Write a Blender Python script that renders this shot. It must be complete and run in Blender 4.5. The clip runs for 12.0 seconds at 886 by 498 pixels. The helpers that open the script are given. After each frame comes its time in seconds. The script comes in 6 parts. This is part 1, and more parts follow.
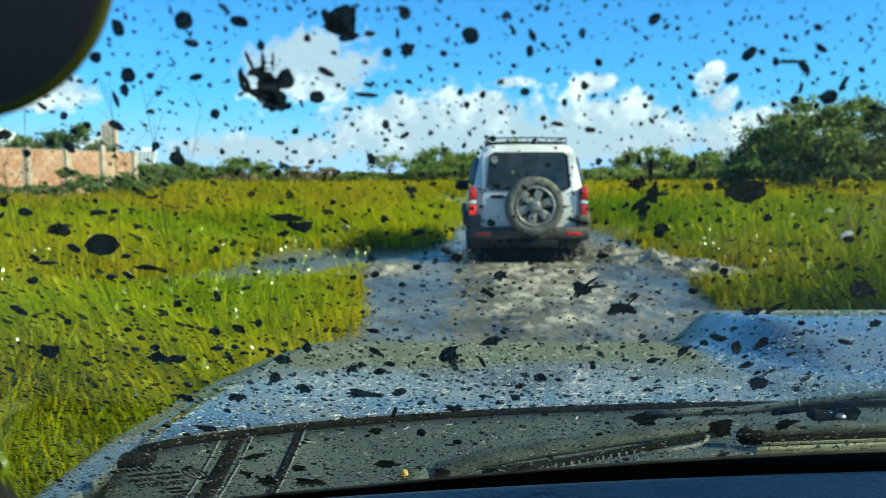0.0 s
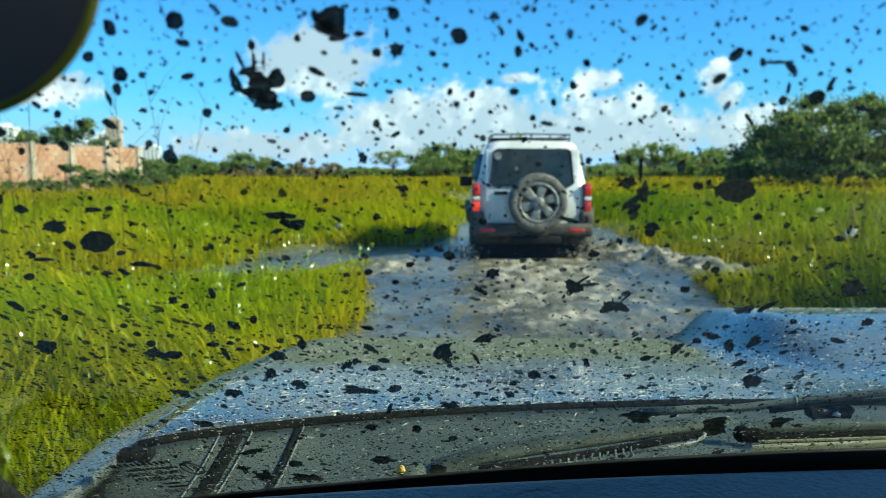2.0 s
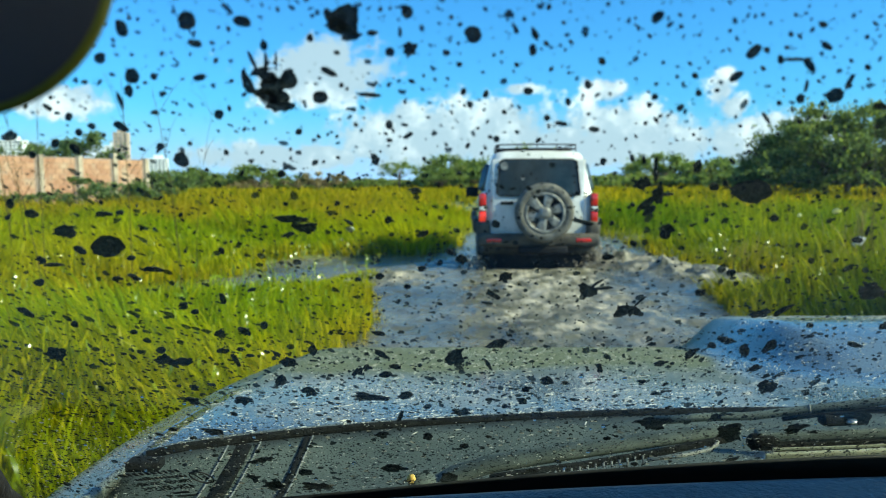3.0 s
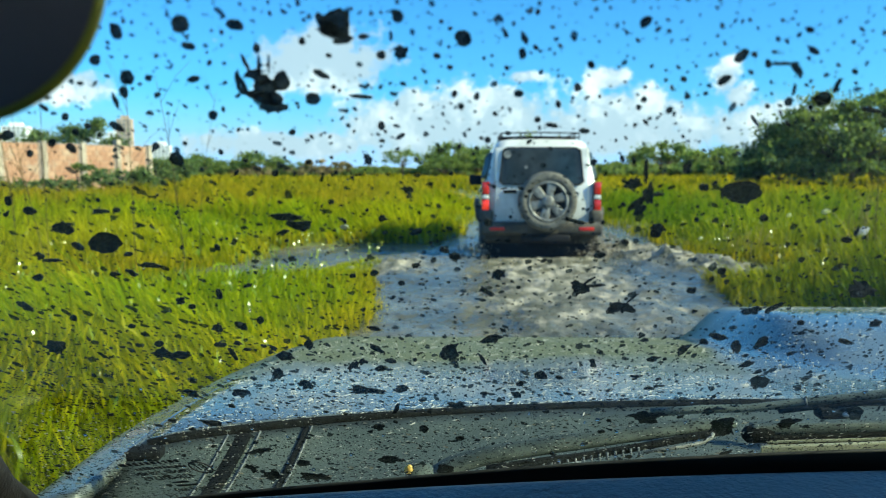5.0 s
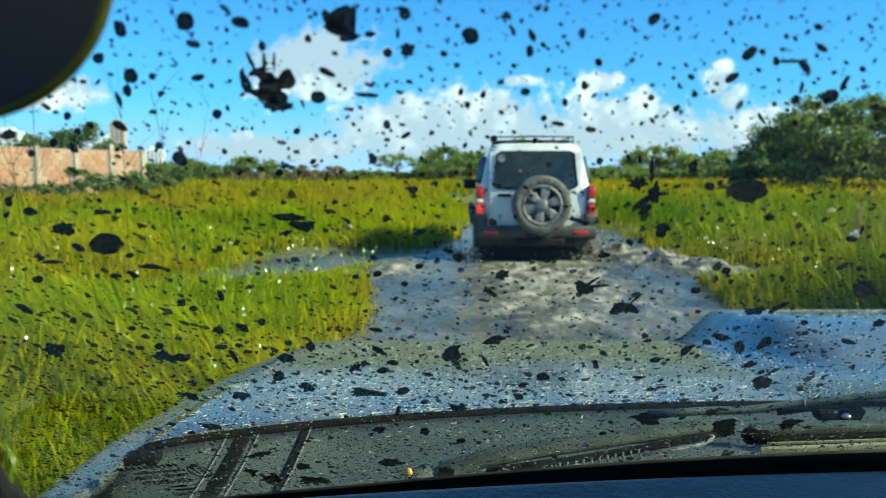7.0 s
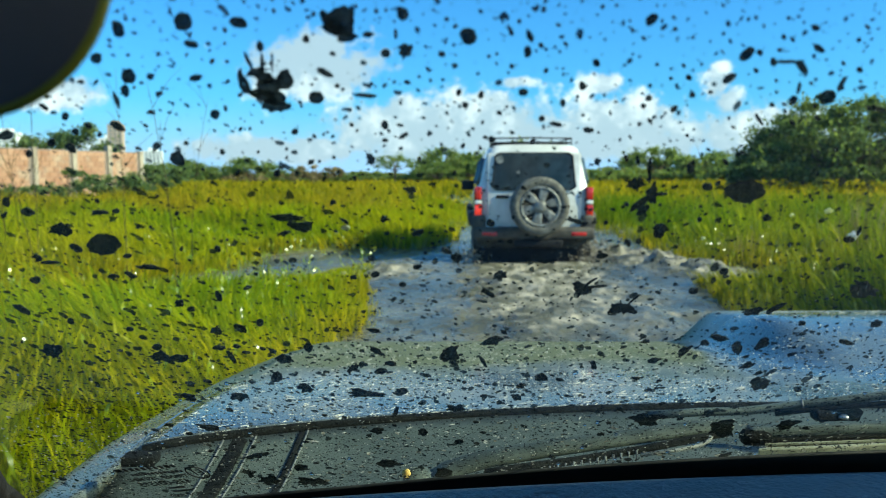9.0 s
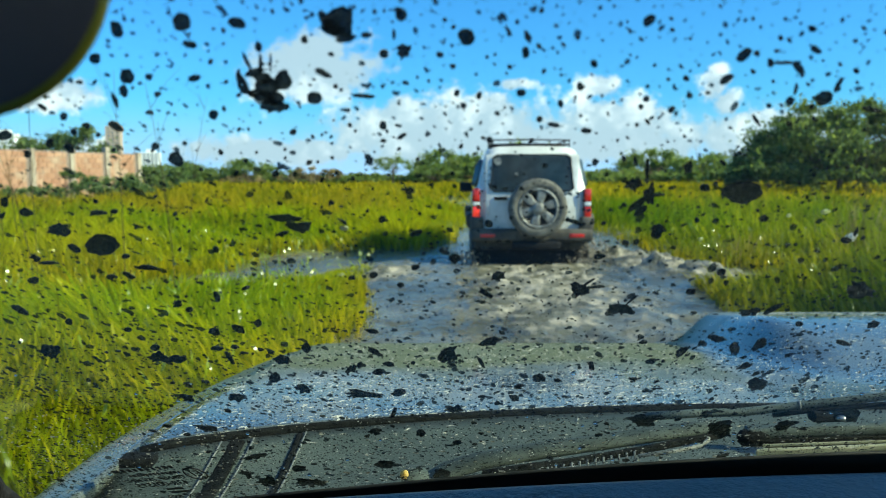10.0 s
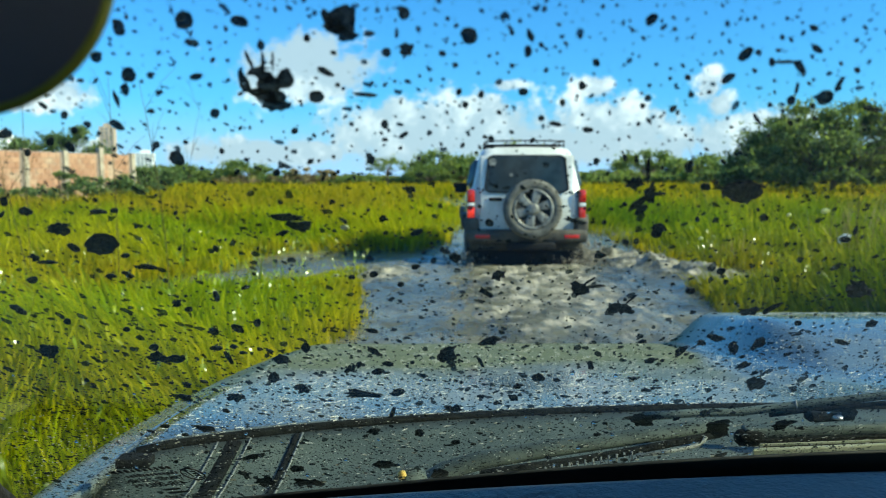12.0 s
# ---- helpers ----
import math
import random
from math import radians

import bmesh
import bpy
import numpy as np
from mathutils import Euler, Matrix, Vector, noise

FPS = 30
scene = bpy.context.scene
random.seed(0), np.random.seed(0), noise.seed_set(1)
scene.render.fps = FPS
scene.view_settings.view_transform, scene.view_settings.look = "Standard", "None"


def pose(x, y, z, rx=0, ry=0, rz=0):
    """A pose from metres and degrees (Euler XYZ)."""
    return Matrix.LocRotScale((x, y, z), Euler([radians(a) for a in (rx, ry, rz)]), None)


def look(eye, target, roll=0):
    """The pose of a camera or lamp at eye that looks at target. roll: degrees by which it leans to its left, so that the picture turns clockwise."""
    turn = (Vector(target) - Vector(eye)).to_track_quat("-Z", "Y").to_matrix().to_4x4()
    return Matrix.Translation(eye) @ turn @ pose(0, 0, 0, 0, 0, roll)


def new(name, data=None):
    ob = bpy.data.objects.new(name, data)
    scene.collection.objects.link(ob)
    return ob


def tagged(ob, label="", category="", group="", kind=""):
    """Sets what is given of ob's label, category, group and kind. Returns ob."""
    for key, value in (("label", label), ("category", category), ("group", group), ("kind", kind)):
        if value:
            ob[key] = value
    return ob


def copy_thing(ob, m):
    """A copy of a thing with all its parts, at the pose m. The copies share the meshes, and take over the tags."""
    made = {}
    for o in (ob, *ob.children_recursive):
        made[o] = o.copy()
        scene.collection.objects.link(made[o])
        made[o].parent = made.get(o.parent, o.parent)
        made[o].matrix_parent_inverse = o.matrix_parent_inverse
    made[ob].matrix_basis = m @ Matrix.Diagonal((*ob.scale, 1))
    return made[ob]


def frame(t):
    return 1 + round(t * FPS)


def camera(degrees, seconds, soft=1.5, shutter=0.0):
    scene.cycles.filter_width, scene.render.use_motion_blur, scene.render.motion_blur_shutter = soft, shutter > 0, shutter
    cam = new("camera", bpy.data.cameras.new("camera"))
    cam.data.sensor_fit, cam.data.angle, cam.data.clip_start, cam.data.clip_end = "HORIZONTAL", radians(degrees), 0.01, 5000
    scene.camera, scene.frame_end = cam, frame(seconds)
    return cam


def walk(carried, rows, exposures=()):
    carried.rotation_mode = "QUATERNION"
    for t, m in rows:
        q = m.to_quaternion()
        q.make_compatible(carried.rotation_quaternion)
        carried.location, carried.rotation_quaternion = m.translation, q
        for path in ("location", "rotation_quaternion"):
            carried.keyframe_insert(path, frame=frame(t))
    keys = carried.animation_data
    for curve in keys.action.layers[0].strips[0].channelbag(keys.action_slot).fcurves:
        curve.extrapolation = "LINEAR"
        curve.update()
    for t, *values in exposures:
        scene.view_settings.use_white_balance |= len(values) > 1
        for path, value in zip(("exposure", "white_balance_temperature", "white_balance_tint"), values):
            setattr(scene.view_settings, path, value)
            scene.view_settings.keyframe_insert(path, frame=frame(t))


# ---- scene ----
# camera: held inside the cab, close behind the windscreen
cam = camera(58.2, 12.0, soft=0.7)
cam.data.dof.use_dof = True
cam.data.dof.focus_distance = 0.51
cam.data.dof.aperture_fstop = 15.5
walk(cam, [
    (0.0, pose(-0.0010, 0.0010, 1.1502, 84.585, 0.052, -0.183)),
    (0.5, pose(-0.0002, 0.0004, 1.1496, 84.701, -0.018, -0.218)),
    (1.0, pose(-0.0002, 0.0008, 1.1508, 84.501, 0.058, -0.082)),
    (1.5, pose(0.0002, 0.0009, 1.1509, 84.456, 0.042, 0.018)),
    (2.0, pose(0.0033, -0.0009, 1.1511, 84.305, -0.110, 0.094)),
    (2.5, pose(-0.0028, 0.0017, 1.1509, 84.351, -0.068, -0.394)),
    (3.0, pose(0.0010, 0.0016, 1.1481, 85.073, 0.181, 0.530)),
    (5.0, pose(0.0048, -0.0013, 1.1521, 84.204, -0.038, 0.776)),
    (5.5, pose(-0.0028, 0.0002, 1.1474, 85.295, 0.218, -0.576)),
    (6.0, pose(0.0012, -0.0004, 1.1486, 84.933, 0.073, 0.196)),
    (6.5, pose(-0.0009, 0.0008, 1.1506, 84.507, 0.056, 0.178)),
    (7.0, pose(0.0010, 0.0002, 1.1505, 84.497, 0.073, 0.335)),
    (9.0, pose(0.0011, 0.0001, 1.1502, 84.597, 0.051, 0.209)),
    (9.5, pose(-0.0043, 0.0007, 1.1503, 84.497, -0.120, -0.643)),
    (10.0, pose(0.0011, -0.0004, 1.1498, 84.719, 0.015, 0.072)),
    (10.5, pose(-0.0009, 0.0004, 1.1509, 84.352, -0.113, -0.109)),
    (11.0, pose(-0.0019, 0.0004, 1.1510, 84.527, -0.045, -0.414)),
    (11.5, pose(-0.0035, 0.0015, 1.1510, 84.411, -0.009, -0.363)),
    (12.0, pose(-0.0011, -0.0004, 1.1492, 84.779, -0.012, -0.305)),
], exposures=((0.0, 0.66, 6500, 3.0), (3.0, 0.69, 6500, 2.5), (5.4, 0.78, 6500, 2.5), (7.0, 0.68, 6500, 2.0), (12.0, 0.66, 6500, 2.5)))

# ---- light ----
SUN_EL, SUN_AZ = 34.0, 107.0          # degrees; azimuth clockwise from straight ahead
EYE = 1.15                           # height of the lens over the water
SKY = 0.091
sun = new("sun", bpy.data.lights.new("sun", "SUN"))
sun.data.energy, sun.data.angle, sun.data.color = 4.8, radians(0.6), (0.97, 0.96, 0.69)
sx = math.cos(radians(SUN_EL)) * math.sin(radians(SUN_AZ))
sy = math.cos(radians(SUN_EL)) * math.cos(radians(SUN_AZ))
sun.matrix_world = look((sx * 50, sy * 50, math.sin(radians(SUN_EL)) * 50), (0, 0, 0))


class Nodes:
    """A node tree with short ways to add nodes."""

    def __init__(self, tree):
        self.tree = tree
        tree.nodes.clear()

    def add(self, kind, **inputs):
        n = self.tree.nodes.new(kind)
        for key, value in inputs.items():
            self.put(n, key.replace("_", " "), value)
        return n

    def put(self, n, key, value):
        s = n.inputs[int(key[1:])] if key[0] == "#" else n.inputs[key]
        if isinstance(value, bpy.types.NodeSocket):
            self.tree.links.new(value, s)
        else:
            s.default_value = value

    def math(self, op, a, b=0.0, clamp=False):
        n = self.tree.nodes.new("ShaderNodeMath")
        n.operation, n.use_clamp = op, clamp
        self.put(n, "#0", a)
        self.put(n, "#1", b)
        return n.outputs[0]

    def mix(self, fac, a, b, blend="MIX"):
        n = self.tree.nodes.new("ShaderNodeMix")
        n.data_type, n.blend_type = "RGBA", blend
        self.put(n, "#0", fac)
        self.put(n, "#6", a)
        self.put(n, "#7", b)
        return n.outputs[2]

    def ramp(self, fac, lo, hi):
        n = self.tree.nodes.new("ShaderNodeMapRange")
        n.interpolation_type = "SMOOTHSTEP"
        self.put(n, "#0", fac)
        self.put(n, "#1", lo)
        self.put(n, "#2", hi)
        return n.outputs[0]

    def noise(self, vector, scale, detail=4.0, rough=0.55):
        n = self.tree.nodes.new("ShaderNodeTexNoise")
        if vector is not None:
            self.put(n, "Vector", vector)
        self.put(n, "Scale", scale)
        self.put(n, "Detail", detail)
        self.put(n, "Roughness", rough)
        return n.outputs[0]


def make_world():
    world = bpy.data.worlds.new("sky")
    scene.world = world
    world.use_nodes = True
    g = Nodes(world.node_tree)
    sky = g.add("ShaderNodeTexSky")
    sky.sky_type, sky.sun_disc = "NISHITA", False
    sky.sun_elevation, sky.sun_rotation = radians(SUN_EL), radians(SUN_AZ)
    sky.air_density, sky.dust_density, sky.ozone_density = 1.0, 0.7, 2.5
    blue = g.mix(1.0, sky.outputs[0], (0.315, 1.00, 1.60, 1), "MULTIPLY")
    pos = g.add("ShaderNodeTexCoord").outputs["Generated"]
    sep = g.add("ShaderNodeSeparateXYZ", Vector=pos)
    x, y, z = sep.outputs
    # cumulus: each cloud is an ellipse of the sky broken up by noise
    flat = g.add("ShaderNodeCombineXYZ")
    ahead = g.math("MAXIMUM", y, 0.05)
    u, v = g.math("DIVIDE", x, ahead), g.math("DIVIDE", z, ahead)
    g.put(flat, "X", u)
    g.put(flat, "Y", v)
    n1 = g.noise(flat.outputs[0], 14.0, 8.0, 0.60)
    n2 = g.noise(flat.outputs[0], 48.0, 7.0, 0.62)
    rough = g.math("ADD", g.math("MULTIPLY", g.math("SUBTRACT", n1, 0.5), 2.2), g.math("MULTIPLY", g.math("SUBTRACT", n2, 0.5), 1.3))
    cover = None
    for cu, cv, ru, rv in ((-0.165, 0.126, 0.105, 0.044), (-0.150, 0.152, 0.050, 0.034), (0.010, 0.056, 0.190, 0.052), (-0.055, 0.078, 0.035, 0.028), (0.060, 0.080, 0.050, 0.030),
                           (0.215, 0.062, 0.100, 0.044), (0.160, 0.042, 0.240, 0.036), (0.335, 0.112, 0.022, 0.030), (0.350, 0.090, 0.022, 0.022), (0.195, 0.110, 0.032, 0.020),
                           (-0.49, 0.098, 0.075, 0.022), (0.085, 0.112, 0.030, 0.010), (-0.22, 0.030, 0.13, 0.020), (0.42, 0.048, 0.150, 0.040), (0.62, 0.05, 0.14, 0.045), (-0.6, 0.03, 0.2, 0.02)):
        du = g.math("POWER", g.math("DIVIDE", g.math("SUBTRACT", u, cu), ru), 2.0)
        dv = g.math("POWER", g.math("DIVIDE", g.math("SUBTRACT", v, cv), rv), 2.0)
        d = g.math("SUBTRACT", 1.0, g.math("SQRT", g.math("ADD", du, dv)))
        d = g.math("MAXIMUM", d, -1.2)
        cover = d if cover is None else g.math("MAXIMUM", cover, d)
    front = g.ramp(g.math("ADD", cover, rough), -0.08, 0.42)
    # scattered clouds all round the rest of the sky
    n3 = g.noise(pos, 3.2, 6.0, 0.6)
    back = g.math("MULTIPLY", g.ramp(n3, 0.54, 0.66), g.ramp(y, 0.45, 0.1))
    amount = g.math("MULTIPLY", g.math("MAXIMUM", front, back), g.ramp(z, -0.01, 0.02))
    # white tops, blue-grey bases
    lit = g.ramp(g.math("ADD", g.math("ADD", g.math("MULTIPLY", n1, 0.7), g.math("MULTIPLY", n2, 0.35)), g.math("SUBTRACT", g.math("MULTIPLY", g.math("SUBTRACT", g.math("MINIMUM", v, 0.11), 0.07), 1.9), g.math("MULTIPLY", g.math("MAXIMUM", g.math("SUBTRACT", g.math("SUBTRACT", v, g.math("MULTIPLY", g.math("MAXIMUM", u, 0.0), 0.25)), 0.095), 0.0), 7.0))), 0.48, 0.69)
    cloud = g.mix(lit, (4.15, 5.55, 6.5, 1), (8.4, 9.7, 10.0, 1))
    haze = g.mix(g.ramp(z, 0.10, -0.01), blue, (3.6, 6.3, 9.9, 1))
    colour = g.mix(g.math("MULTIPLY", amount, 0.93), haze, cloud)
    bg = g.add("ShaderNodeBackground", Color=colour, Strength=SKY)
    out = g.add("ShaderNodeOutputWorld")
    g.put(out, "Surface", bg.outputs[0])


make_world()


# ---- materials ----
def surface(name, a, b, scale, rough=0.6, metal=0.0, bump=0.0, bump_scale=None, coat=0.0, fine=None, spec=0.5, rough_b=None):
    """A surface of two tones, blotched at one scale and grained at a finer one."""
    m = bpy.data.materials.new(name)
    m.use_nodes = True
    g = Nodes(m.node_tree)
    pos = g.add("ShaderNodeTexCoord").outputs["Object"]
    big = g.ramp(g.noise(pos, scale, 5.0, 0.6), 0.38, 0.62)
    small = g.noise(pos, fine or scale * 9.0, 4.0, 0.6)
    fac = g.math("ADD", g.math("MULTIPLY", big, 0.65), g.math("MULTIPLY", small, 0.35), True)
    col = g.mix(fac, (*a, 1), (*b, 1))
    p = g.add("ShaderNodeBsdfPrincipled", Base_Color=col, Metallic=metal)
    if rough_b is not None:
        g.put(p, "Roughness", g.math("ADD", g.math("MULTIPLY", big, rough_b - rough), rough))
    else:
        g.put(p, "Roughness", rough)
    g.put(p, "Specular IOR Level", spec)
    g.put(p, "Coat Weight", coat)
    g.put(p, "Coat Roughness", 0.06)
    if bump:
        bn = g.add("ShaderNodeBump", Strength=min(1.0, bump), Distance=0.01, Height=g.noise(pos, bump_scale or scale * 12, 4.0, 0.6))
        g.put(p, "Normal", bn.outputs[0])
    g.put(g.add("ShaderNodeOutputMaterial"), "Surface", p.outputs[0])
    return m


def foliage(name, low, high, dry, leaf=0.55, gloss=0.03, rough=0.5):
    """Leaf colour that varies from blade to blade, with shade painted in from foot to tip, letting light through."""
    m = bpy.data.materials.new(name)
    m.use_nodes = True
    g = Nodes(m.node_tree)
    geo = g.add("ShaderNodeNewGeometry")
    pos = g.add("ShaderNodeTexCoord").outputs["Object"]
    tip = g.add("ShaderNodeAttribute")
    tip.attribute_name = "tip"
    isl = geo.outputs["Random Per Island"]
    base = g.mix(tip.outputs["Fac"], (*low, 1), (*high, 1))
    patch = g.ramp(g.noise(pos, 0.35, 4.0, 0.6), 0.40, 0.66)
    drys = g.math("MULTIPLY", g.math("ADD", g.math("MULTIPLY", patch, 0.55), g.math("MULTIPLY", g.ramp(isl, 0.55, 1.0), 0.55)), g.math("ADD", tip.outputs["Fac"], 0.25), True)
    col = g.mix(drys, base, (*dry, 1))
    shore = g.add("ShaderNodeAttribute")
    shore.attribute_name = "shore"
    deep = g.ramp(g.noise(pos, 0.9, 4.0, 0.6), 0.48, 0.68)
    col = g.mix(g.math("MULTIPLY", deep, 0.34), col, (low[0] * 0.62, low[1] * 0.72, low[2], 1))
    col = g.mix(g.math("MULTIPLY", shore.outputs["Fac"], g.math("ADD", g.math("MULTIPLY", isl, 0.6), 0.25)), col, (0.50, 0.36, 0.012, 1))
    val = g.math("ADD", g.math("MULTIPLY", isl, 1.0), 0.48)
    col = g.mix(1.0, col, g.add("ShaderNodeCombineColor", Red=val, Green=val, Blue=val).outputs[0], "MULTIPLY")
    p = g.add("ShaderNodeBsdfPrincipled", Base_Color=col, Roughness=rough)
    g.put(p, "Specular IOR Level", gloss)
    tr = g.add("ShaderNodeBsdfTranslucent", Color=g.mix(1.0, col, (1.25, 1.2, 0.5, 1), "MULTIPLY"))
    mx = g.add("ShaderNodeMixShader", Fac=leaf)
    g.put(mx, "#1", p.outputs[0])
    g.put(mx, "#2", tr.outputs[0])
    g.put(g.add("ShaderNodeOutputMaterial"), "Surface", mx.outputs[0])
    return m


def water_material():
    m = bpy.data.materials.new("muddy water")
    m.use_nodes = True
    g = Nodes(m.node_tree)
    pos = g.add("ShaderNodeTexCoord").outputs["Object"]
    foam = g.add("ShaderNodeAttribute")
    foam.attribute_name = "foam"
    long_ = g.add("ShaderNodeMapping", Vector=pos, Scale=(1.0, 0.55, 1.0)).outputs[0]
    froth = g.noise(long_, 5.4, 9.0, 0.72)
    f = g.ramp(g.math("ADD", froth, g.math("MULTIPLY", g.math("SUBTRACT", foam.outputs["Fac"], 1.0), 0.40)), 0.43, 0.62)
    silt = g.mix(g.ramp(g.noise(pos, 0.7, 4.0), 0.35, 0.65), (0.078, 0.077, 0.048, 1), (0.165, 0.154, 0.105, 1))
    col = g.mix(f, silt, (0.44, 0.39, 0.30, 1))
    p = g.add("ShaderNodeBsdfPrincipled", Base_Color=col, IOR=1.33)
    g.put(p, "Specular IOR Level", 0.29)
    g.put(p, "Roughness", g.math("ADD", g.math("MULTIPLY", f, 0.45), g.math("ADD", g.math("MULTIPLY", foam.outputs["Fac"], 0.22), 0.09)))
    h = g.math("ADD", g.noise(long_, 5.0, 3.0, 0.5), g.math("MULTIPLY", g.noise(long_, 16.0, 3.0, 0.5), 0.3))
    g.put(p, "Normal", g.add("ShaderNodeBump", Strength=0.60, Distance=0.09, Height=h).outputs[0])
    g.put(g.add("ShaderNodeOutputMaterial"), "Surface", p.outputs[0])
    return m


def glass_material():
    m = bpy.data.materials.new("windscreen glass")
    m.use_nodes = True
    g = Nodes(m.node_tree)
    p = g.add("ShaderNodeBsdfPrincipled", Base_Color=(0.97, 0.99, 0.98, 1), Roughness=0.0, IOR=1.45)
    g.put(p, "Transmission Weight", 1.0)
    g.put(g.add("ShaderNodeOutputMaterial"), "Surface", p.outputs[0])
    return m


def brick_material():
    m = bpy.data.materials.new("hollow clay brick")
    m.use_nodes = True
    g = Nodes(m.node_tree)
    pos = g.add("ShaderNodeTexCoord").outputs["Object"]
    rnd = g.add("ShaderNodeObjectInfo").outputs["Random"]
    col = g.mix(rnd, (0.34, 0.135, 0.065, 1), (0.52, 0.27, 0.15, 1))
    col = g.mix(g.math("MULTIPLY", g.noise(pos, 9.0), 0.5), col, (0.46, 0.32, 0.21, 1))
    place = g.add("ShaderNodeNewGeometry").outputs["Position"]
    col = g.mix(g.math("MULTIPLY", g.ramp(g.noise(place, 1.3, 5.0, 0.6), 0.48, 0.66), 0.6), col, (0.50, 0.40, 0.28, 1))
    p = g.add("ShaderNodeBsdfPrincipled", Base_Color=col, Roughness=0.9)
    g.put(p, "Normal", g.add("ShaderNodeBump", Strength=0.4, Distance=0.01, Height=g.noise(pos, 40.0)).outputs[0])
    g.put(g.add("ShaderNodeOutputMaterial"), "Surface", p.outputs[0])
    return m


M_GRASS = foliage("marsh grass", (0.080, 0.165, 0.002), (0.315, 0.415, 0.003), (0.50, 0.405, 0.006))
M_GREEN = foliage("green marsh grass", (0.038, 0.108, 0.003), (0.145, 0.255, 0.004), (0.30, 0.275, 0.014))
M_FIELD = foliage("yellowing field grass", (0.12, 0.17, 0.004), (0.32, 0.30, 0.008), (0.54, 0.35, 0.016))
M_WETBLADE = foliage("wet grass blade", (0.10, 0.19, 0.004), (0.25, 0.36, 0.01), (0.4, 0.36, 0.02), 0.45, 0.7, 0.20)
M_REED = foliage("dry weed", (0.10, 0.08, 0.03), (0.30, 0.24, 0.12), (0.35, 0.26, 0.12), 0.2)
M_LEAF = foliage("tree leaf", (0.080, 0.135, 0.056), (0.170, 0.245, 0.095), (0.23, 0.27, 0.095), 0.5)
# paler copy of the leaf colour, with the haze of distance painted in
M_FAR = foliage("far leaf paled by haze", (0.125, 0.205, 0.065), (0.215, 0.30, 0.090), (0.27, 0.29, 0.10), 0.5)
M_BARK = surface("bark", (0.07, 0.05, 0.035), (0.16, 0.12, 0.085), 6.0, 0.9, bump=0.6)
M_SOIL = surface("wet soil and roots", (0.075, 0.075, 0.02), (0.16, 0.19, 0.02), 0.5, 0.85, bump=0.5, fine=14.0)
M_WATER = water_material()
M_GLASS = glass_material()
M_PALE = surface("pale dried silt", (0.40, 0.39, 0.32), (0.62, 0.60, 0.52), 400.0, 0.9)
M_PLASTIC = surface("grey cowl plastic", (0.044, 0.060, 0.049), (0.086, 0.108, 0.088), 9.0, 0.66, bump=0.25, bump_scale=500, fine=220.0)


def bonnet_material():
    """Silver-blue paint with grit; an olive reflection of the banks is painted over the front."""
    m = bpy.data.materials.new("silver blue car paint under dried mud")
    m.use_nodes = True
    g = Nodes(m.node_tree)
    pos = g.add("ShaderNodeTexCoord").outputs["Object"]
    x, y, _ = g.add("ShaderNodeSeparateXYZ", Vector=pos).outputs
    wavy = g.math("MULTIPLY", g.math("SUBTRACT", g.noise(pos, 3.0, 4.0, 0.6), 0.5), 0.55)
    begin = g.math("ADD", g.math("MULTIPLY", g.ramp(x, 0.38, 0.50), 0.44), 1.02)
    # reflection of the banks, put into the colour at the front and left edge
    olive_reflection = g.ramp(g.math("SUBTRACT", g.math("ADD", y, wavy), begin), 0.0, 0.24)
    olive_reflection = g.math("MAXIMUM", olive_reflection, g.ramp(g.math("ADD", x, g.math("MULTIPLY", wavy, 0.08)), -0.335, -0.372))
    olive_reflection = g.math("MULTIPLY", olive_reflection, g.math("ADD", g.math("MULTIPLY", g.noise(pos, 26.0, 6.0, 0.7), 0.8), 0.58), True)
    grit = g.ramp(g.noise(pos, 330.0, 5.0, 0.7), 0.52, 0.66)
    big = g.ramp(g.noise(pos, 7.0, 5.0, 0.6), 0.38, 0.62)
    paint = g.mix(big, (0.092, 0.108, 0.098, 1), (0.124, 0.140, 0.118, 1))
    # olive tone shared by the painted reflection and the real grit
    mud = g.mix(g.noise(pos, 60.0, 5.0, 0.7), (0.092, 0.104, 0.040, 1), (0.205, 0.214, 0.110, 1))
    amount = g.math("ADD", g.math("MULTIPLY", olive_reflection, 0.86), g.math("MULTIPLY", grit, 0.22), True)
    p = g.add("ShaderNodeBsdfPrincipled", Base_Color=g.mix(amount, paint, mud), Metallic=0.08)
    g.put(p, "Roughness", g.math("ADD", g.math("ADD", g.math("MULTIPLY", big, 0.16), 0.14), g.math("MULTIPLY", amount, 0.50)))
    g.put(p, "Specular IOR Level", g.math("SUBTRACT", 0.5, g.math("MULTIPLY", amount, 0.46)))
    g.put(p, "Coat Weight", g.math("MULTIPLY", g.math("SUBTRACT", 1.0, amount), 0.38))
    g.put(p, "Coat Roughness", 0.08)
    g.put(p, "Normal", g.add("ShaderNodeBump", Strength=0.12, Distance=0.004, Height=g.noise(pos, 210.0, 4.0, 0.65)).outputs[0])
    g.put(g.add("ShaderNodeOutputMaterial"), "Surface", p.outputs[0])
    return m


